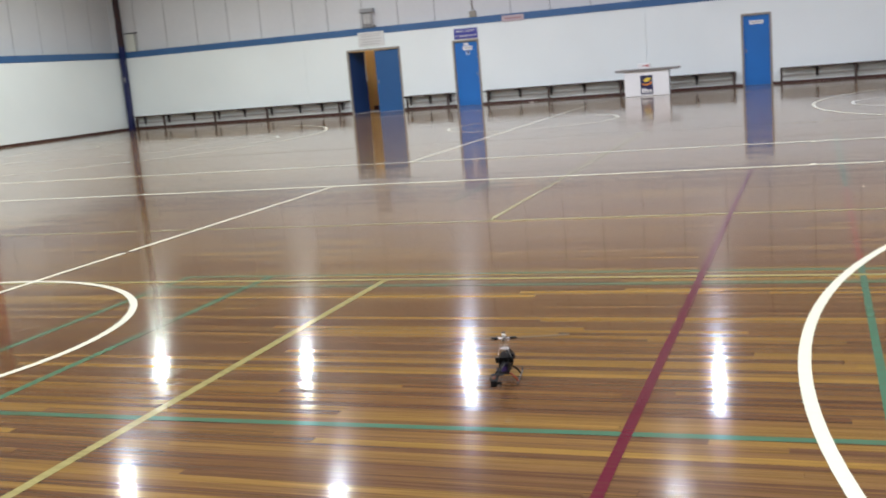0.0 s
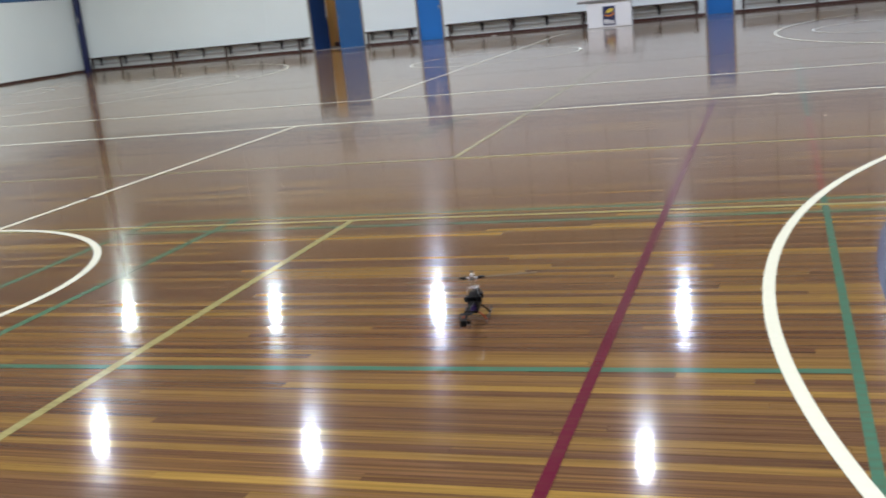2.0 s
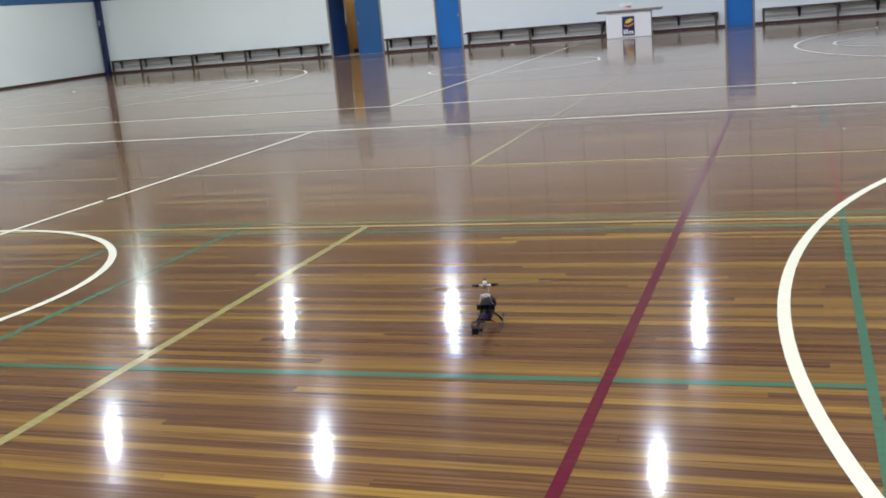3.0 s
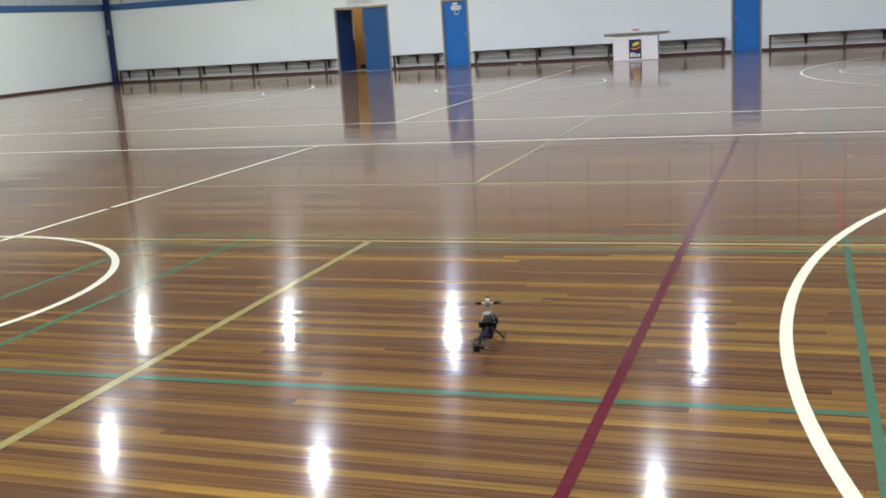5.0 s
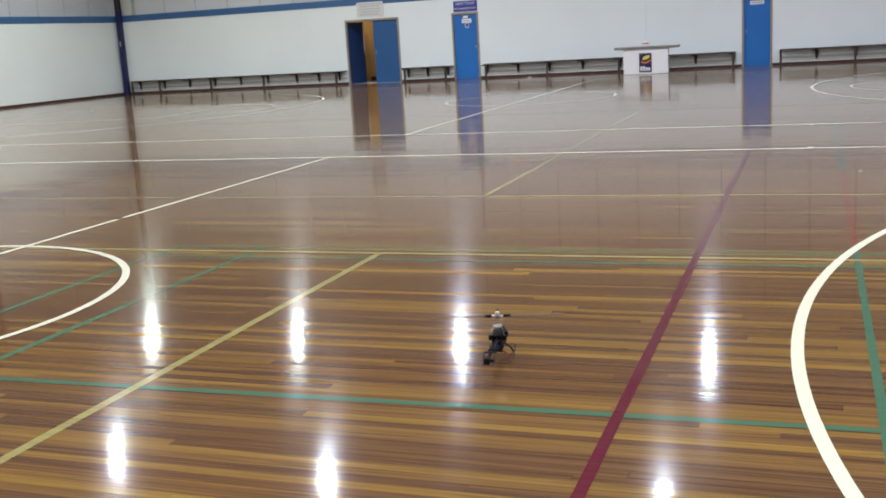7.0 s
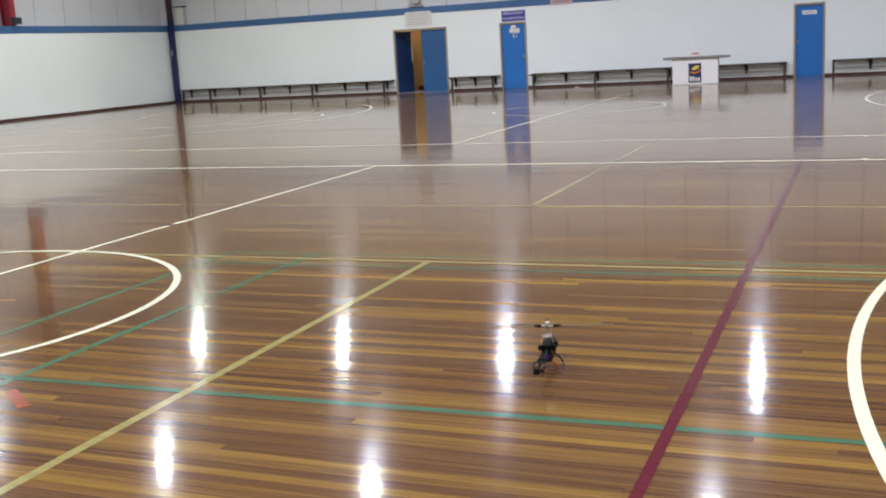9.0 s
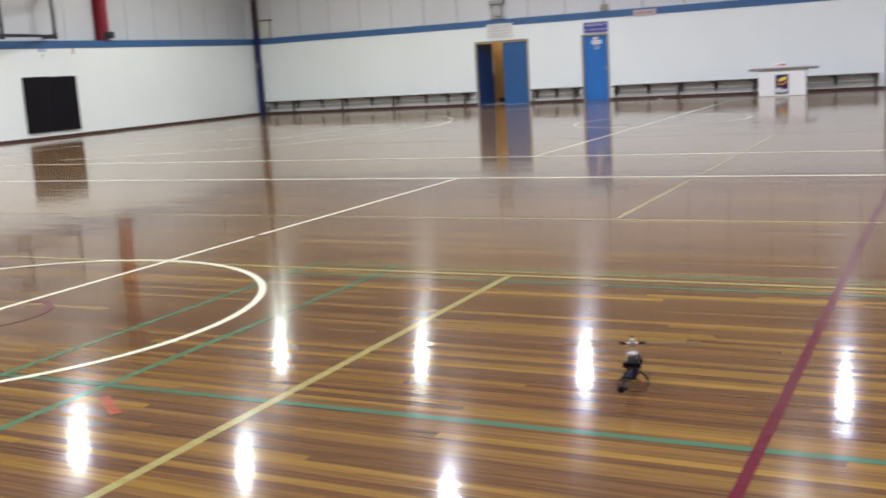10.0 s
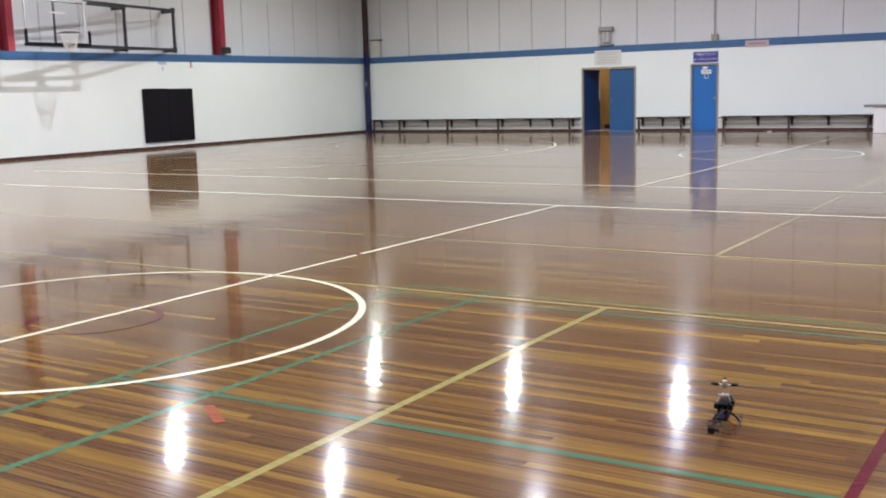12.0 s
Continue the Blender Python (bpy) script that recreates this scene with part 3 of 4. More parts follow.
# ---- benches along the wall ----
def bench(x0, x1, legs, brackets, label):
    """A wall bench: plank seat on wall brackets, with a rail below and some front legs."""
    b = thing("wall_bench", label, "bench", ((x0 + x1) / 2, NORTH - 0.18, 0), group="benches along the wall")
    h = (x1 - x0) / 2
    mid = (x0 + x1) / 2
    part("seat_plank", box(-h, h, -0.165, -0.005, 0.435, 0.468, bevel=0.006), TIMBER_DARK, b)
    part("seat_plank", box(-h, h, 0.005, 0.17, 0.435, 0.468, bevel=0.006), TIMBER_DARK, b)
    part("wall_rail", box(-h, h, 0.15, 0.178, 0.19, 0.25, bevel=0.004), PRINT_GREY, b, "pale grey lower wall rail")
    for x in legs:
        part("leg", box(x - mid - 0.032, x - mid + 0.032, -0.155, -0.09, 0.0035, 0.434, bevel=0.005), TIMBER_DARK, b)
    for x in brackets:
        bm = bmesh.new()
        bm_box(bm, x - mid - 0.13, x - mid + 0.03, -0.14, 0.145, 0.405, 0.434, bevel=0.004)
        bm_rod(bm, (x - mid, 0.10, 0.406), (x - mid, 0.115, 0.15), 0.058, 0.026, 4)
        bm_box(bm, x - mid - 0.018, x - mid + 0.018, 0.10, 0.149, 0.19, 0.40)
        part("bracket", bm, STEEL_BLACK, b, "black steel bracket")
    return b


bench(-17.88, -9.24, (-17.74, -16.56, -14.44, -12.32, -9.54), (-17.54, -16.51, -15.45, -14.40, -13.35, -12.27, -11.15, -10.30, -9.52), "long dark timber wall bench on black brackets")
bench(-7.12, -5.42, (-7.04, -5.61), (-7.00, -6.31, -5.60), "short dark timber wall bench between two doors")
bench(-4.30, 0.32, (-4.23, -2.22, 0.05), (-4.26, -3.22, -2.19, -1.12, 0.05), "dark timber wall bench running behind the white counter")
bench(0.36, 3.51, (0.45, 3.45), (1.3, 2.34, 3.44), "dark timber wall bench beside a blue door")
bench(4.76, 8.98, (4.79, 6.82, 8.9), (5.78, 6.84, 7.89, 8.84), "dark timber wall bench ending at a brown cabinet")

# brown timber cabinet where the benches end
cab = thing("timber_cabinet", "red-brown timber cabinet against the white wall", "cabinet", (10.0, NORTH - 0.33, 0))
part("body", box(-0.85, 0.85, -0.28, 0.32, 0.06, 1.15, bevel=0.006), TIMBER_BROWN, cab)
part("plinth", box(-0.82, 0.82, -0.25, 0.32, 0.001, 0.06), STEEL_BLACK, cab)
for s in (-1, 1):
    dr = part("door", box(*sorted((s * 0.005, s * 0.84)), -0.305, -0.281, 0.075, 1.13, bevel=0.004), TIMBER_BROWN, cab)
    part("handle", box(*sorted((s * 0.04, s * 0.06)), -0.33, -0.3055, 0.55, 0.70, bevel=0.003), ALUMINIUM, dr)

# ---- white counter with a logo panel ----
CY = 26.2
counter = thing("counter", "white portable counter with a dark top and a logo panel", "counter", (1.08, CY, 0))
part("body", box(-0.60, 0.685, 0.0, 0.16, 0.004, 0.72, bevel=0.008), COUNTER_WHITE, counter)
part("countertop", box(-0.86, 0.96, -0.04, 0.60, 0.721, 0.785, bevel=0.015), COUNTER_TOP, counter, "dark laminated countertop")
part("corner_trim", box(0.686, 0.70, -0.004, 0.165, 0.006, 0.719), STEEL_GREY, counter, "grey edge trim")
for x in (-0.5, 0.58):
    part("support", box(x - 0.03, x + 0.03, 0.161, 0.52, 0.004, 0.72, bevel=0.004), COUNTER_WHITE, counter)
logo = part("logo_panel", box(-0.20, 0.155, -0.012, -0.001, 0.06, 0.60, bevel=0.002), SIGN_NAVY, counter, "dark navy logo panel with plain coloured shapes")
logo.location.x = 0.06
bm = bmesh.new()
bmesh.ops.create_uvsphere(bm, u_segments=20, v_segments=10, radius=1.0, matrix=pose(0.0, -0.013, 0.47, 0, -22, 0) @ Matrix.Diagonal((0.12, 0.004, 0.05, 1)))
part("leaf_shape", bm, INK_YELLOW, logo)
bm = bmesh.new()
pts = [(-0.14 + 0.27 * i / 14, -0.014, 0.355 - 0.05 * math.sin(math.pi * i / 14) + 0.045 * i / 14) for i in range(15)]
bm_tube(bm, pts, 0.022)
part("swoosh_shape", bm, INK_ORANGE, logo)
for i in range(4):
    part("bar", box(-0.165 + 0.075 * i, -0.11 + 0.075 * i, -0.016, -0.0125, 0.10, 0.10 + (0.13 if i in (0, 1) else 0.09)), SIGN_WHITE, logo)

asign = thing("arrow_sign", "small white box sign with a red arrow on the counter", "sign", (1.05, CY + 0.22, 0.7855))
part("box", box(-0.20, 0.17, -0.06, 0.06, 0, 0.155, bevel=0.02), SIGN_WHITE, asign)
bm = bmesh.new()
bm_box(bm, -0.04, 0.08, -0.064, -0.0605, 0.07, 0.095)
vs = [bm.verts.new(v) for v in ((0.08, -0.064, 0.045), (0.155, -0.064, 0.083), (0.08, -0.064, 0.12), (0.08, -0.0605, 0.045), (0.155, -0.0605, 0.083), (0.08, -0.0605, 0.12))]
for f in ((0, 1, 2), (5, 4, 3), (0, 3, 4, 1), (1, 4, 5, 2), (2, 5, 3, 0)):
    bm.faces.new([vs[i] for i in f])
part("arrow", bm, INK_RED, asign, "red arrow")
papers = thing("paper_pile", "low pile of white papers on the counter", "papers", (0.38, CY + 0.2, 0.7855))
for i in range(5):
    sheet = part("sheet", box(-0.15, 0.15, -0.105, 0.105, 0.006 * i, 0.006 * i + 0.005), SIGN_WHITE, papers)
    sheet.matrix_basis = pose(0, 0, 0, 0, 0, (0, 7, -4, 3, -9)[i])

# ---- signs and fittings on the north wall ----
sign_a = thing("wall_sign", "white notice board with unreadable grey lines over the double door", "sign", (-8.245, NORTH - 0.022, 2.46))
part("board", box(-0.475, 0.475, -0.012, 0.0, -0.26, 0.22, bevel=0.003), SIGN_DULL, sign_a)
for z, x0, x1 in ((0.15, -0.40, 0.40), (0.08, -0.36, 0.34), (-0.01, -0.40, 0.38), (-0.10, -0.33, 0.36), (-0.18, -0.38, 0.30)):
    part("bar", box(x0, x1, -0.015, -0.0125, z - 0.022, z + 0.022), PRINT_GREY, sign_a)
sign_b = thing("wall_sign", "blue sign with white capitals over the toilet door", "sign", (-4.91, NORTH - 0.022, 2.33))
part("board", box(-0.40, 0.40, -0.012, 0.0, -0.165, 0.165, bevel=0.003), SIGN_BLUE, sign_b)
lettering("MENS TOILET", 0.108, SIGN_WHITE, sign_b, (0, -0.0135, 0.075))
lettering("& CHANGE ROOM", 0.088, SIGN_WHITE, sign_b, (0, -0.0135, -0.075))
sign_c = thing("wall_sign", "small pink-white sign with a red line on the blue band", "sign", (-3.30, NORTH - 0.022, 2.675))
part("board", box(-0.365, 0.365, -0.012, 0.0, -0.095, 0.095, bevel=0.003), SIGN_PINK, sign_c)
part("bar", box(-0.28, 0.28, -0.015, -0.0125, -0.025, 0.025), INK_FADED, sign_c)

cage = thing("caged_light", "unlit wall light in a wire cage above the sign", "wall light", (-8.31, NORTH + 0.055, 2.83))
part("housing", box(-0.25, 0.25, -0.16, 0.03, 0.48, 0.62, bevel=0.02), STEEL_GREY, cage, "grey metal housing")
part("lower_bar", box(-0.24, 0.24, -0.15, 0.03, 0.0, 0.05, bevel=0.008), STEEL_GREY, cage)
part("glass", box(-0.15, 0.15, -0.10, 0.02, 0.10, 0.47, bevel=0.03), PRINT_GREY, cage, "white glass front")
for x in (-0.23, -0.12, 0.0, 0.12, 0.23):
    part("wire", rod((x, -0.145, 0.05), (x, -0.145, 0.48), 0.009, sides=8), STEEL_GREY, cage)
jbox = thing("junction_box", "small beige junction box with a conduit on the wall", "junction box", (-4.64, NORTH + 0.07, 2.825))
part("box", box(-0.11, 0.11, -0.07, 0.018, 0.0, 0.2, bevel=0.012), DOOR_FRAME, jbox)
part("conduit", rod((0, 0.0, 0.2), (0, 0.0, 4.9), 0.016, sides=8), SIGN_GREY, jbox)
for x, z0, z1 in ((-10.79, 0.6, BAND_LOW - 0.001), (0.86, 0.6, BAND_LOW - 0.001)):
    conduit = thing("wall_conduit", "thin white conduit running up the wall", "conduit", (x, NORTH - 0.012, 0))
    part("pipe", rod((0, 0, z0), (0, 0, z1), 0.007, sides=8), WALL_WHITE, conduit)
meter = thing("meter_box", "cream metal box with a dark top ledge beside the corner post", "electrical box", (-17.70, NORTH + 0.075, 2.825))
part("body", box(-0.27, 0.10, -0.09, 0.0, 0.0, 0.63, bevel=0.01), METER_CREAM, meter)
part("lid", box(-0.25, 0.08, -0.097, -0.0905, 0.03, 0.60, bevel=0.004), METER_CREAM, meter)
part("ledge", box(-0.30, 0.22, -0.11, 0.0, 0.631, 0.67, bevel=0.006), STEEL_BLACK, meter, "dark steel top ledge")
part("conduit", rod((0.155, -0.02, 0.0), (0.155, -0.02, 0.63), 0.022, sides=8), SIGN_GREY, meter, "grey conduit")

# ---- west wall: crash pad, notices, loudspeaker, folded basketball goal ----
pad = thing("wall_pad", "large black vinyl crash pad on the end wall", "wall pad", (WEST + 0.001, 17.99, 0.20))
part("cushion", box(0.0, 0.075, -1.0, -0.006, 0, 1.60, bevel=0.03), VINYL_BLACK, pad)
part("cushion", box(0.0, 0.075, -0.005, 1.0, 0, 1.585, bevel=0.03), VINYL_BLACK, pad)
court_sign = thing("court_sign", "white court number sign with faded blue heading", "sign", (WEST, 17.87, 2.41))
part("sheet", box(0.0005, 0.004, -0.17, 0.17, -0.20, 0.19), WALL_WHITE, court_sign)
heading = part("heading", box(0.0045, 0.006, -0.16, 0.16, 0.10, 0.185), INK_PALE_BLUE, court_sign, "faded blue heading strip")
for text, size, material, z, owner in (("COURT", 0.08, SIGN_WHITE, 0.143, heading), ("1", 0.20, STEEL_BLACK, -0.03, court_sign)):
    lettering(text, size, material, owner, (0.0068, 0, z)).matrix_basis = pose(0.0068, 0, z, 90, 0, 90)
n1 = thing("wall_notice", "small white notice with faded red and dark marks", "notice", (WEST, 19.05, 2.52))
part("sheet", box(0.0005, 0.004, -0.085, 0.085, -0.12, 0.12), WALL_WHITE, n1)
part("mark", box(0.0045, 0.006, -0.045, 0.045, 0.02, 0.10), INK_FADED, n1, "faded red mark")
part("mark", box(0.0045, 0.006, -0.035, 0.035, -0.045, 0.01), INK_RED, n1, "faded red mark")
part("bar", box(0.0045, 0.006, -0.07, 0.07, -0.095, -0.06), SIGN_GREY, n1)
speaker = thing("loudspeaker", "small black loudspeaker bolted to the red column above the band", "loudspeaker", (WEST + 0.002, 20.55, 2.875))
part("cabinet", box(0.02, 0.17, -0.15, 0.15, 0, 0.20, bevel=0.012), STEEL_BLACK, speaker)
part("grille", box(0.1705, 0.177, -0.13, 0.13, 0.02, 0.18, bevel=0.003), STEEL_BLACK, speaker, "black grille")
part("bracket", box(0.0, 0.0195, -0.07, 0.07, 0.04, 0.16), STEEL_BLACK, speaker)

goal = thing("basketball_goal", "basketball goal on a black steel frame, folded against the end wall", "basketball goal")
A, B = Vector((-18.20, 18.36, 0)), Vector((-17.42, 14.42, 0))
HINGE, TIP = Vector((-18.18, 16.45, 0)), Vector((-17.40, 12.50, 0))
for p0, p1 in ((A, B), (HINGE, TIP)):
    arm_frame = part("swing_arm", beam((p0.x, p0.y, 2.95), (p1.x, p1.y, 2.95), 0.06, 0.075), STEEL_BLACK, goal, "black steel swing arm")
    part("upper_bar", beam((p0.x, p0.y, 4.12), (p1.x, p1.y, 4.12), 0.06, 0.075), STEEL_BLACK, arm_frame)
    part("hinge_post", rod((p0.x, p0.y, 2.86), (p0.x, p0.y, 4.2), 0.048, sides=14), STEEL_BLACK, arm_frame)
    for z in (2.95, 4.12):
        part("hinge_collar", rod((p0.x, p0.y, z - 0.075), (p0.x, p0.y, z + 0.075), 0.066, sides=14), STEEL_BLACK, arm_frame)
part("wall_bar", beam((A.x, A.y - 0.05, 2.95), (HINGE.x, HINGE.y + 0.05, 2.95), 0.05, 0.06), STEEL_BLACK, goal, "black bar between the two hinges")
part("end_post", box(B.x - 0.03, B.x + 0.03, B.y - 0.03, B.y + 0.03, 2.99, 4.08), SIGN_GREY, goal, "pale grey end post")
for z in (2.97, 4.1):
    part("board_arm", beam((B.x, B.y, z), (-17.37, 12.5, z), 0.05, 0.05), STEEL_BLACK, goal)
for z in (2.95, 4.12):
    for y in (A.y, HINGE.y):
        x1 = WEST + 0.03
        part("wall_plate", box(WEST - 0.385 if z > 2.9 else WEST, x1, y - 0.05, y + 0.05, z - 0.06, z + 0.06, bevel=0.005), STEEL_BLACK, goal)
BX, Y0, Y1, ZB = -17.19, 12.40, 14.36, 2.965
part("rim_post", box(BX - 0.075, BX - 0.045, 13.29, 13.34, ZB + 0.0, ZB + 1.3), STEEL_BLACK, goal, "black post behind the backboard")
board = part("backboard", box(BX - 0.012, BX + 0.0, Y0, Y1, ZB, ZB + 1.10, bevel=0.003), BOARD_GLASS, goal, "clear acrylic backboard")
board.visible_shadow = False
bm = bmesh.new()
bm_box(bm, BX - 0.03, BX + 0.025, Y0 - 0.02, Y1 + 0.02, ZB - 0.05, ZB + 0.035, bevel=0.012)
for y in (Y0, Y1):
    bm_box(bm, BX - 0.029, BX + 0.024, y - 0.035, y + 0.035, ZB + 0.036, ZB + 0.36, bevel=0.012)
part("edge_padding", bm, VINYL_BLACK, board, "black edge padding")
part("target_mark", box(BX + 0.001, BX + 0.004, 13.10, 13.66, ZB + 0.78, ZB + 0.815), SIGN_WHITE, board, "white top edge of the target")
bm = bmesh.new()
bm_box(bm, BX - 0.04, BX - 0.0125, Y0, Y1, ZB + 1.08, ZB + 1.13)
for y in (Y0 + 0.03, Y1 - 0.12):
    bm_box(bm, BX - 0.05, BX - 0.0125, y - 0.025, y + 0.025, ZB + 0.04, ZB + 1.08)
part("back_frame", bm, SIGN_GREY, board, "grey rear frame")
RC, RZ = Vector((BX + 0.42, 13.38, 0)), 3.24
bm = bmesh.new()
bm_tube(bm, [(RC.x + 0.23 * math.cos(a), RC.y + 0.23 * math.sin(a), RZ) for a in [2 * math.pi * i / 32 for i in range(33)]], 0.015)
bm_box(bm, BX + 0.001, RC.x - 0.22, RC.y - 0.10, RC.y + 0.10, RZ - 0.02, RZ + 0.0, bevel=0.004)
rim = part("rim", bm, STEEL_BLACK, goal, "dark metal rim")
bm = bmesh.new()
for i in range(12):
    for s in (-1, 1):
        pts = []
        for j in range(7):
            f = j / 6
            a = 2 * math.pi * (i + s * f * 1.5) / 12
            r = 0.225 - 0.10 * f
            pts.append((RC.x + r * math.cos(a), RC.y + r * math.sin(a), RZ - 0.016 - 0.46 * f))
        bm_tube(bm, pts, 0.006, 5)
part("net", bm, NET_WHITE, rim, "white cord net")

# ---- ceiling lamps ----
first = thing("high_bay_lamp", "round high-bay lamp hanging from the roof", "lamp", (LAMP_X[0], LAMP_Y[0], LAMP_Z), group="lamps under the roof")
bm = bmesh.new()
bm_lathe(bm, [(0.245, 0.005), (0.25, 0.01), (0.235, 0.10), (0.17, 0.26), (0.09, 0.33), (0.085, 0.34), (0.165, 0.265), (0.225, 0.10), (0.236, 0.008), (0.245, 0.005)])
part("reflector", bm, ALUMINIUM, first, "spun metal reflector", smooth=True)
bm = bmesh.new()
bm_lathe(bm, [(0.0001, 0.060), (0.05, 0.058), (0.082, 0.045), (0.085, 0.03), (0.0001, 0.0201)])
part("glass", bm, LAMP_GLASS, first, "glowing glass")
bm = bmesh.new()
bm_lathe(bm, [(0.092, 0.024), (0.17, 0.020), (0.222, 0.012), (0.222, 0.016), (0.17, 0.024), (0.092, 0.028), (0.092, 0.024)])
diffuser = part("diffuser", bm, LAMP_HALO, first, "added glowing ring that widens the lamp's reflection in the floor")
# dimmer added ring for one row, which narrows its floor reflections
dim_ring = diffuser.data.copy()
dim_ring.materials[0] = LAMP_HALO_DIM
bm = bmesh.new()
bm_lathe(bm, [(0.0001, 0.33), (0.085, 0.331), (0.085, 0.55), (0.07, 0.57), (0.0001, 0.571)])
part("gear_housing", bm, STEEL_GREY, first)
part("chain", rod((0, 0, 0.57), (0, 0, ROOF - LAMP_Z - 0.0005), 0.012, sides=8), STEEL_GREY, first)
for lx in LAMP_X:
    for ly in LAMP_Y:
        if (lx, ly) != (LAMP_X[0], LAMP_Y[0]):
            lamp = copy_thing(first, pose(lx, ly, LAMP_Z))
            if ly == LAMP_Y[2]:
                for o in lamp.children:
                    if o.data == diffuser.data:
                        o.data = dim_ring

# ---- scraps of paper by the benches ----
for x, y, turn in ((5.02, 26.2, 60), (-2.65, 27.3, -30)):
    scrap = bmesh.new()
    bmesh.ops.create_grid(scrap, x_segments=3, y_segments=3, size=0.5, matrix=Matrix.Diagonal((0.14, 0.10, 1, 1)))
    for i, v in enumerate(scrap.verts):
        v.co.z = 0.012 + 0.012 * math.sin(i * 2.4)
    ob = new("paper_scrap", mesh_of("paper_scrap", scrap, SIGN_WHITE))
    ob.modifiers.new("thick", "SOLIDIFY").thickness = 0.003
    ob.matrix_world = pose(x, y, 0.002, 0, 0, turn)
    tagged(ob, "small crumpled scrap of white paper on the floor", "paper")


chip = bmesh.new()
bmesh.ops.create_cone(chip, cap_ends=True, segments=7, radius1=0.009, radius2=0.004, depth=0.008)
ob = new("paper_scrap", mesh_of("paper_scrap", chip, SIGN_WHITE))
ob.matrix_world = pose(6.14, 5.47, 0.0045)
tagged(ob, "tiny white paper pellet on the timber floor", "paper")


# ---- model helicopter, nose along +y ----
heli = thing("model_helicopter", "black radio-controlled model helicopter with open frame on the floor", "model helicopter", (4.448, -0.292, 0.004), 9.0)
bm = bmesh.new()
for s in (-1, 1):
    bm_box(bm, s * 0.021 - 0.0012, s * 0.021 + 0.0012, -0.075, 0.055, 0.045, 0.125)
    bm_box(bm, s * 0.021 - 0.0012, s * 0.021 + 0.0012, 0.055, 0.125, 0.045, 0.085)
bm_box(bm, -0.02, 0.02, -0.07, 0.12, 0.045, 0.05)
bm_box(bm, -0.02, 0.02, -0.07, 0.05, 0.118, 0.124)
part("frame", bm, CARBON, heli, "black carbon side frames")
bm = bmesh.new()
bmesh.ops.create_uvsphere(bm, u_segments=20, v_segments=12, radius=1.0, matrix=Matrix.Translation((0, 0.075, 0.087)) @ Matrix.Diagonal((0.033, 0.085, 0.036, 1)))
for v in bm.verts:
    if v.co.y < 0.05:
        v.co.z += 0.014 * min(1.0, (0.05 - v.co.y) / 0.05)
part("canopy", bm, PLASTIC_BLACK, heli, "glossy black nose canopy", smooth=True)
part("nose_tip", box(-0.012, 0.012, 0.15, 0.166, 0.066, 0.084, bevel=0.005), ORANGE, heli, "orange nose tip")
part("battery", box(-0.017, 0.017, -0.065, 0.045, 0.052, 0.080, bevel=0.004), BATTERY, heli, "purple-wrapped battery")
part("battery_strap", box(-0.0235, 0.0235, -0.012, 0.006, 0.049, 0.084, bevel=0.001), STEEL_BLACK, heli)
part("motor", rod((0, 0.035, 0.08), (0, 0.035, 0.117), 0.0145), ALUMINIUM, heli, "silver motor can")
part("main_gear", rod((0, 0, 0.094), (0, 0, 0.101), 0.032, sides=32), PLASTIC_BLACK, heli)
for x, y in ((-0.032, -0.03), (0.032, -0.03), (0.032, 0.03)):
    servo = part("servo", box(x - 0.010, x + 0.010, y - 0.012, y + 0.012, 0.092, 0.116, bevel=0.002), PLASTIC_BLACK, heli)
    part("servo_arm", rod((x, y, 0.1165), (x * 0.6, y * 0.5, 0.160), 0.0016, sides=6), ALUMINIUM, servo)
part("mast", rod((0, 0, 0.085), (0, 0, 0.207), 0.004), ALUMINIUM, heli, "steel mast")
bm = bmesh.new()
bm_rod(bm, (0, 0, 0.150), (0, 0, 0.157), 0.020, 0.016, 20)
bm_rod(bm, (-0.026, 0, 0.153), (0.026, 0, 0.153), 0.003)
bm_rod(bm, (0, -0.026, 0.153), (0, 0.026, 0.153), 0.003)
part("swashplate", bm, ALUMINIUM, heli, "silver swashplate")
bm = bmesh.new()
bm_box(bm, -0.011, 0.011, -0.009, 0.009, 0.188, 0.210, bevel=0.003)
bm_rod(bm, (-0.035, 0, 0.200), (0.035, 0, 0.200), 0.006)
for s in (-1, 1):
    bm_rod(bm, (s * 0.011, 0.012 * s, 0.156), (s * 0.02, 0.014 * s, 0.197), 0.0018, sides=6)
part("rotor_head", bm, ALUMINIUM, heli, "silver rotor head")
bm = bmesh.new()
bm_rod(bm, (0.011, -0.080, 0.2115), (-0.011, 0.080, 0.2115), 0.0014, sides=6)
for s in (-1, 1):
    bm_beam(bm, (-s * 0.007, s * 0.058, 0.2115), (-s * 0.012, s * 0.085, 0.2115), 0.014, 0.003)
part("flybar", bm, PLASTIC_BLACK, heli)
bm = bmesh.new()
bm_lathe(bm, [(0.0001, 0.2131), (0.009, 0.2132), (0.0095, 0.218), (0.007, 0.221), (0.0001, 0.222)])
part("head_button", bm, SIGN_WHITE, heli, "white rotor head button", smooth=True)
for s in (-1, 1):
    bm = bmesh.new()
    bm_box(bm, *sorted((s * 0.048, s * 0.31)), -0.015, 0.012, 0.1985, 0.2012, bevel=0.001)
    bm_box(bm, *sorted((s * 0.040, s * 0.062)), -0.010, 0.010, 0.196, 0.2045, bevel=0.002)
    part("rotor_blade", bm, BLADE, heli, "thin grey-brown main blade").matrix_basis = pose(0, 0, 0, 0, 0, 6)
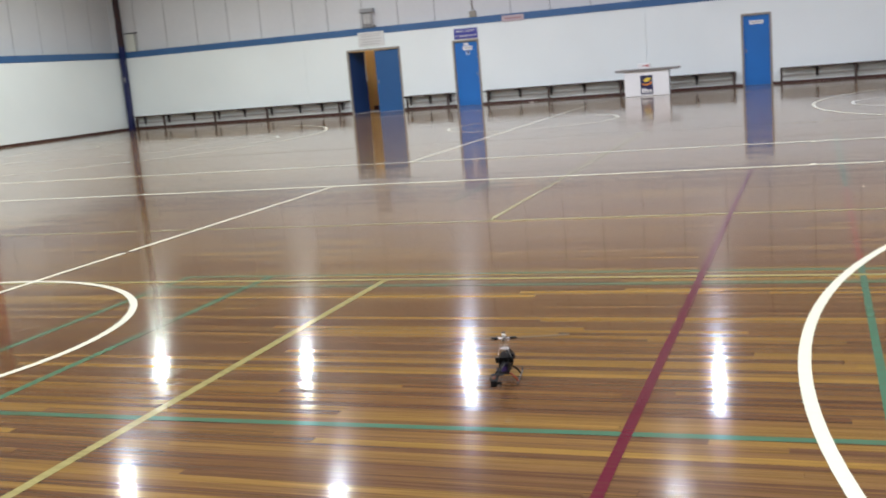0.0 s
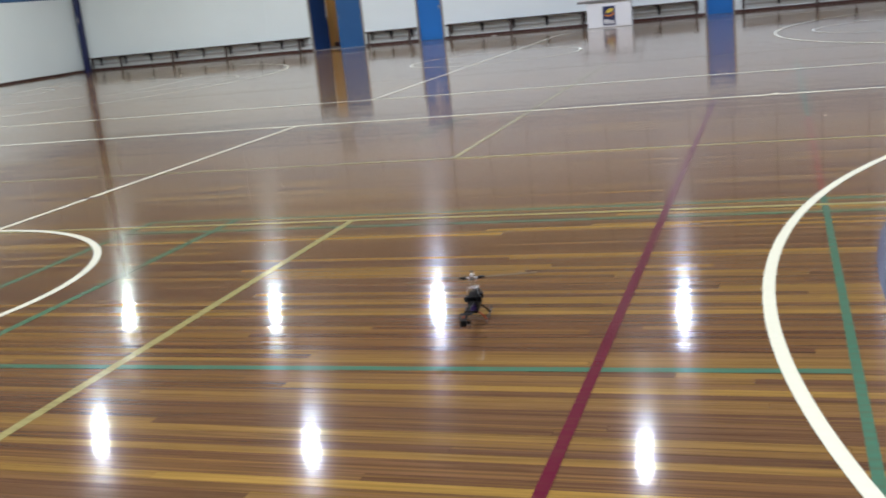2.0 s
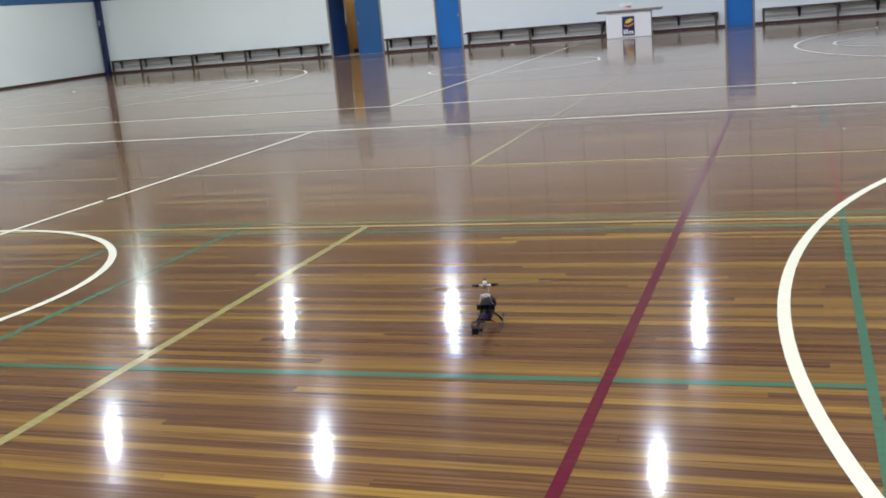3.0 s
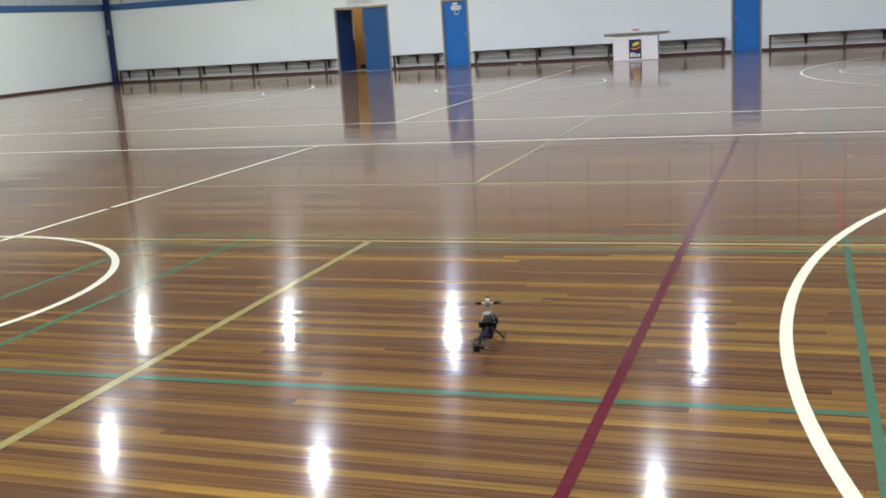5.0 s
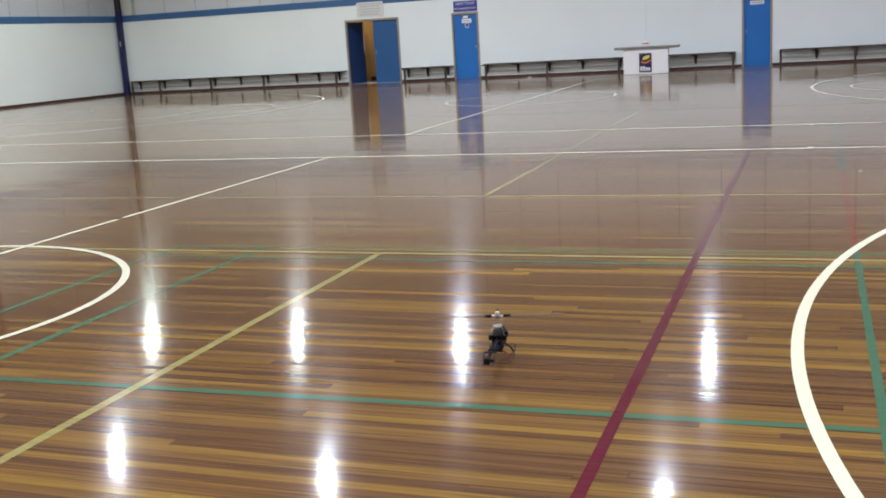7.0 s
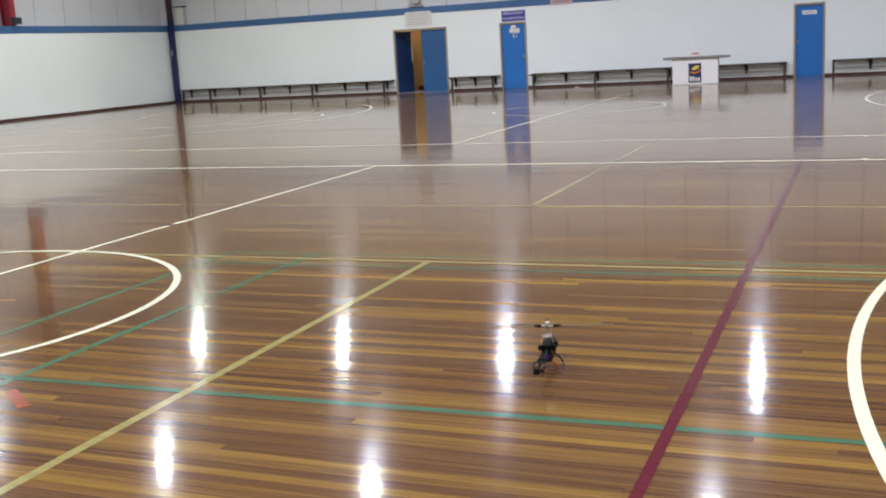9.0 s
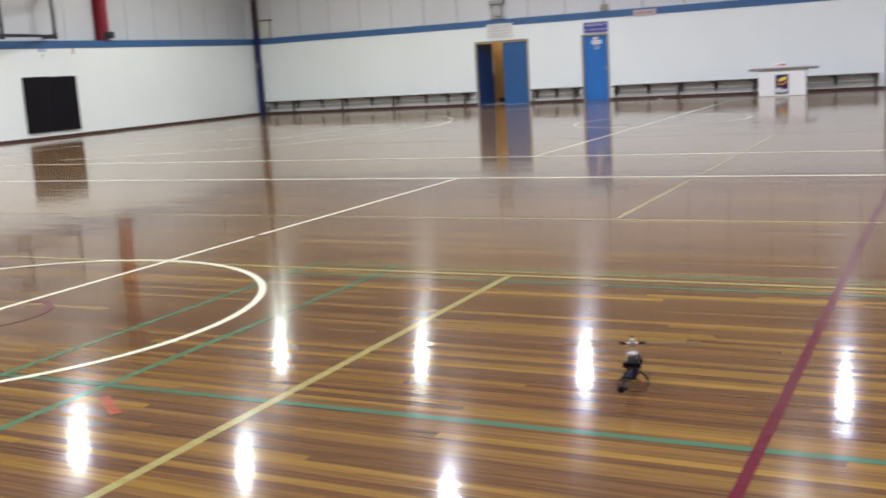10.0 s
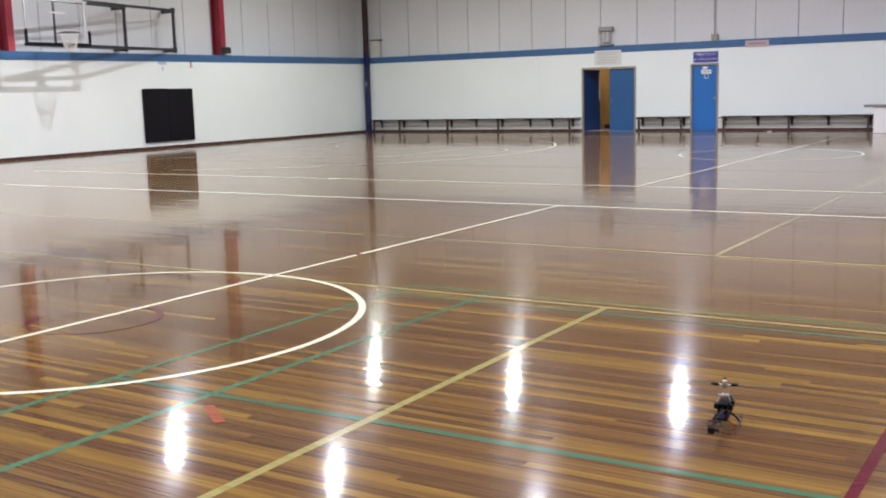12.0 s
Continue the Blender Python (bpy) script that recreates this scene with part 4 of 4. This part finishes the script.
for s in (-1, 1):
    grip = part("blade_grip", box(*sorted((s * 0.028, s * 0.062)), -0.011, 0.010, 0.1955, 0.2065, bevel=0.002), PLASTIC_BLACK, heli, "black blade grip")
    grip.matrix_basis = pose(0, 0, 0, 0, 0, 6)
part("tail_boom", rod((0, -0.06, 0.104), (0, -0.385, 0.104), 0.0068), CARBON, heli, "black carbon tail boom")
for s in (-1, 1):
    part("boom_strut", rod((s * 0.021, -0.05, 0.058), (0, -0.235, 0.101), 0.0024, sides=6), CARBON, heli)
part("boom_clamp", box(-0.013, 0.013, -0.245, -0.225, 0.094, 0.114, bevel=0.003), PLASTIC_BLACK, heli)
part("tail_gearbox", box(-0.014, 0.014, -0.405, -0.365, 0.090, 0.118, bevel=0.004), PLASTIC_BLACK, heli)
bm = bmesh.new()
verts = [(-0.360, 0.115), (-0.380, 0.132), (-0.400, 0.132), (-0.393, 0.105), (-0.405, 0.080), (-0.388, 0.080), (-0.365, 0.092)]
a = [bm.verts.new((-0.016, y, z)) for y, z in verts]
b = [bm.verts.new((-0.0145, y, z)) for y, z in verts]
bm.faces.new(a), bm.faces.new(b[::-1])
for i in range(len(a)):
    bm.faces.new((a[i], a[(i + 1) % len(a)], b[(i + 1) % len(a)], b[i]))
part("tail_fin", bm, CARBON, heli, "upright carbon tail fin")
part("stabiliser", box(-0.03, 0.03, -0.30, -0.272, 0.1105, 0.1125, bevel=0.0005), CARBON, heli)
part("tail_hub", rod((0.014, -0.387, 0.104), (0.032, -0.387, 0.104), 0.006), PLASTIC_BLACK, heli)
for s in (-1, 1):
    part("tail_blade", beam((0.029, -0.387, 0.104 + s * 0.006), (0.029, -0.387 + s * 0.044, 0.104 + s * 0.010), 0.0015, 0.015), PLASTIC_BLACK, heli)
for s in (-1, 1):
    bm = bmesh.new()
    bm_tube(bm, [(s * 0.062, -0.095, 0.004), (s * 0.062, 0.10, 0.004), (s * 0.062, 0.118, 0.009), (s * 0.062, 0.130, 0.020)], 0.0038)
    part("skid", bm, STEEL_BLACK, heli, "dark landing skid")
for y, material in ((-0.055, ORANGE), (0.06, PLASTIC_BLACK)):
    for s in (-1, 1):
        bm = bmesh.new()
        bm_tube(bm, [(s * 0.012, y, 0.047), (s * 0.030, y, 0.043), (s * 0.050, y, 0.024), (s * 0.062, y, 0.006)], 0.0042)
        part("skid_strut", bm, material, heli, "orange skid strut" if material is ORANGE else "")
bm = bmesh.new()
bm_tube(bm, [(0.02, -0.04, 0.09), (0.03, -0.075, 0.10), (0.012, -0.10, 0.108), (0.008, -0.2, 0.113)], 0.0022, 6)
part("cable", bm, STEEL_BLACK, heli)

heli.scale = (0.93, 0.93, 0.93)

# ---- floor boards, last ----
slab = structure("floor", box(WEST - 0.2, EAST + 0.2, SOUTH - 0.2, NORTH + 0.15, -0.15, -0.014), TIMBER_DARK, "glossy lacquered strip floor of mixed brown hardwood boards", "floor")
ROW = 0.052
NEAR = (0.9, 7.1, -2.3, 2.6)
rng = random.Random(11)
TILT = 0.18
short = {}
verts, faces = [], []
singles = 0


def board_mesh(length):
    """One board: flat top, its middle at the origin, top at z = 0."""
    bm = bmesh.new()
    hx, hy, g = length / 2, ROW / 2, 0.0004
    top = [bm.verts.new((x, y, 0.0)) for x, y in ((-hx + g, -hy + g), (hx - g, -hy + g), (hx - g, hy - g), (-hx + g, hy - g))]
    low = [bm.verts.new((v.co.x, v.co.y, -0.0135)) for v in top]
    bm.faces.new(top)
    for i in range(4):
        bm.faces.new((low[i], low[(i + 1) % 4], top[(i + 1) % 4], top[i]))
    return mesh_of("plank", bm, BOARD)


rows_n = int((NORTH + 0.1 - SOUTH) / ROW) + 1
for r in range(rows_n):
    y = SOUTH + (r + 0.5) * ROW
    x = WEST - rng.uniform(0, 2.4)
    while x < EAST:
        length = round(rng.uniform(0.9, 4.8) / 0.3) * 0.3
        mid = x + length / 2
        if NEAR[0] < mid < NEAR[1] and NEAR[2] < y < NEAR[3] and singles < 300:
            if length not in short:
                short[length] = board_mesh(length)
            ob = new("plank", short[length])
            ob.matrix_basis = pose(mid, y, 0, rng.gauss(0, TILT))
            ob.parent = slab
            singles += 1
        else:
            a, b = max(x, WEST) + 0.0005, min(x + length, EAST) - 0.0005
            if b > a + 0.01:
                c, d = y - ROW / 2 + 0.0005, y + ROW / 2 - 0.0005
                q = len(verts)
                h = ROW / 2 * math.sin(radians(rng.gauss(0, TILT)))
                verts += [(a, c, -h), (b, c, -h), (b, d, h), (a, d, h), (a, c, -0.0135), (b, c, -0.0135), (b, d, -0.0135), (a, d, -0.0135)]
                faces += [(q, q + 1, q + 2, q + 3), (q, q + 4, q + 5, q + 1), (q + 1, q + 5, q + 6, q + 2), (q + 2, q + 6, q + 7, q + 3), (q + 3, q + 7, q + 4, q)]
        x += length
me = bpy.data.meshes.new("planks")
me.from_pydata(verts, [], faces)
me.materials.append(BOARDS)
rest = new("planks", me)
rest.parent = slab
tagged(rest, "lacquered hardwood floor boards", kind="stuff")
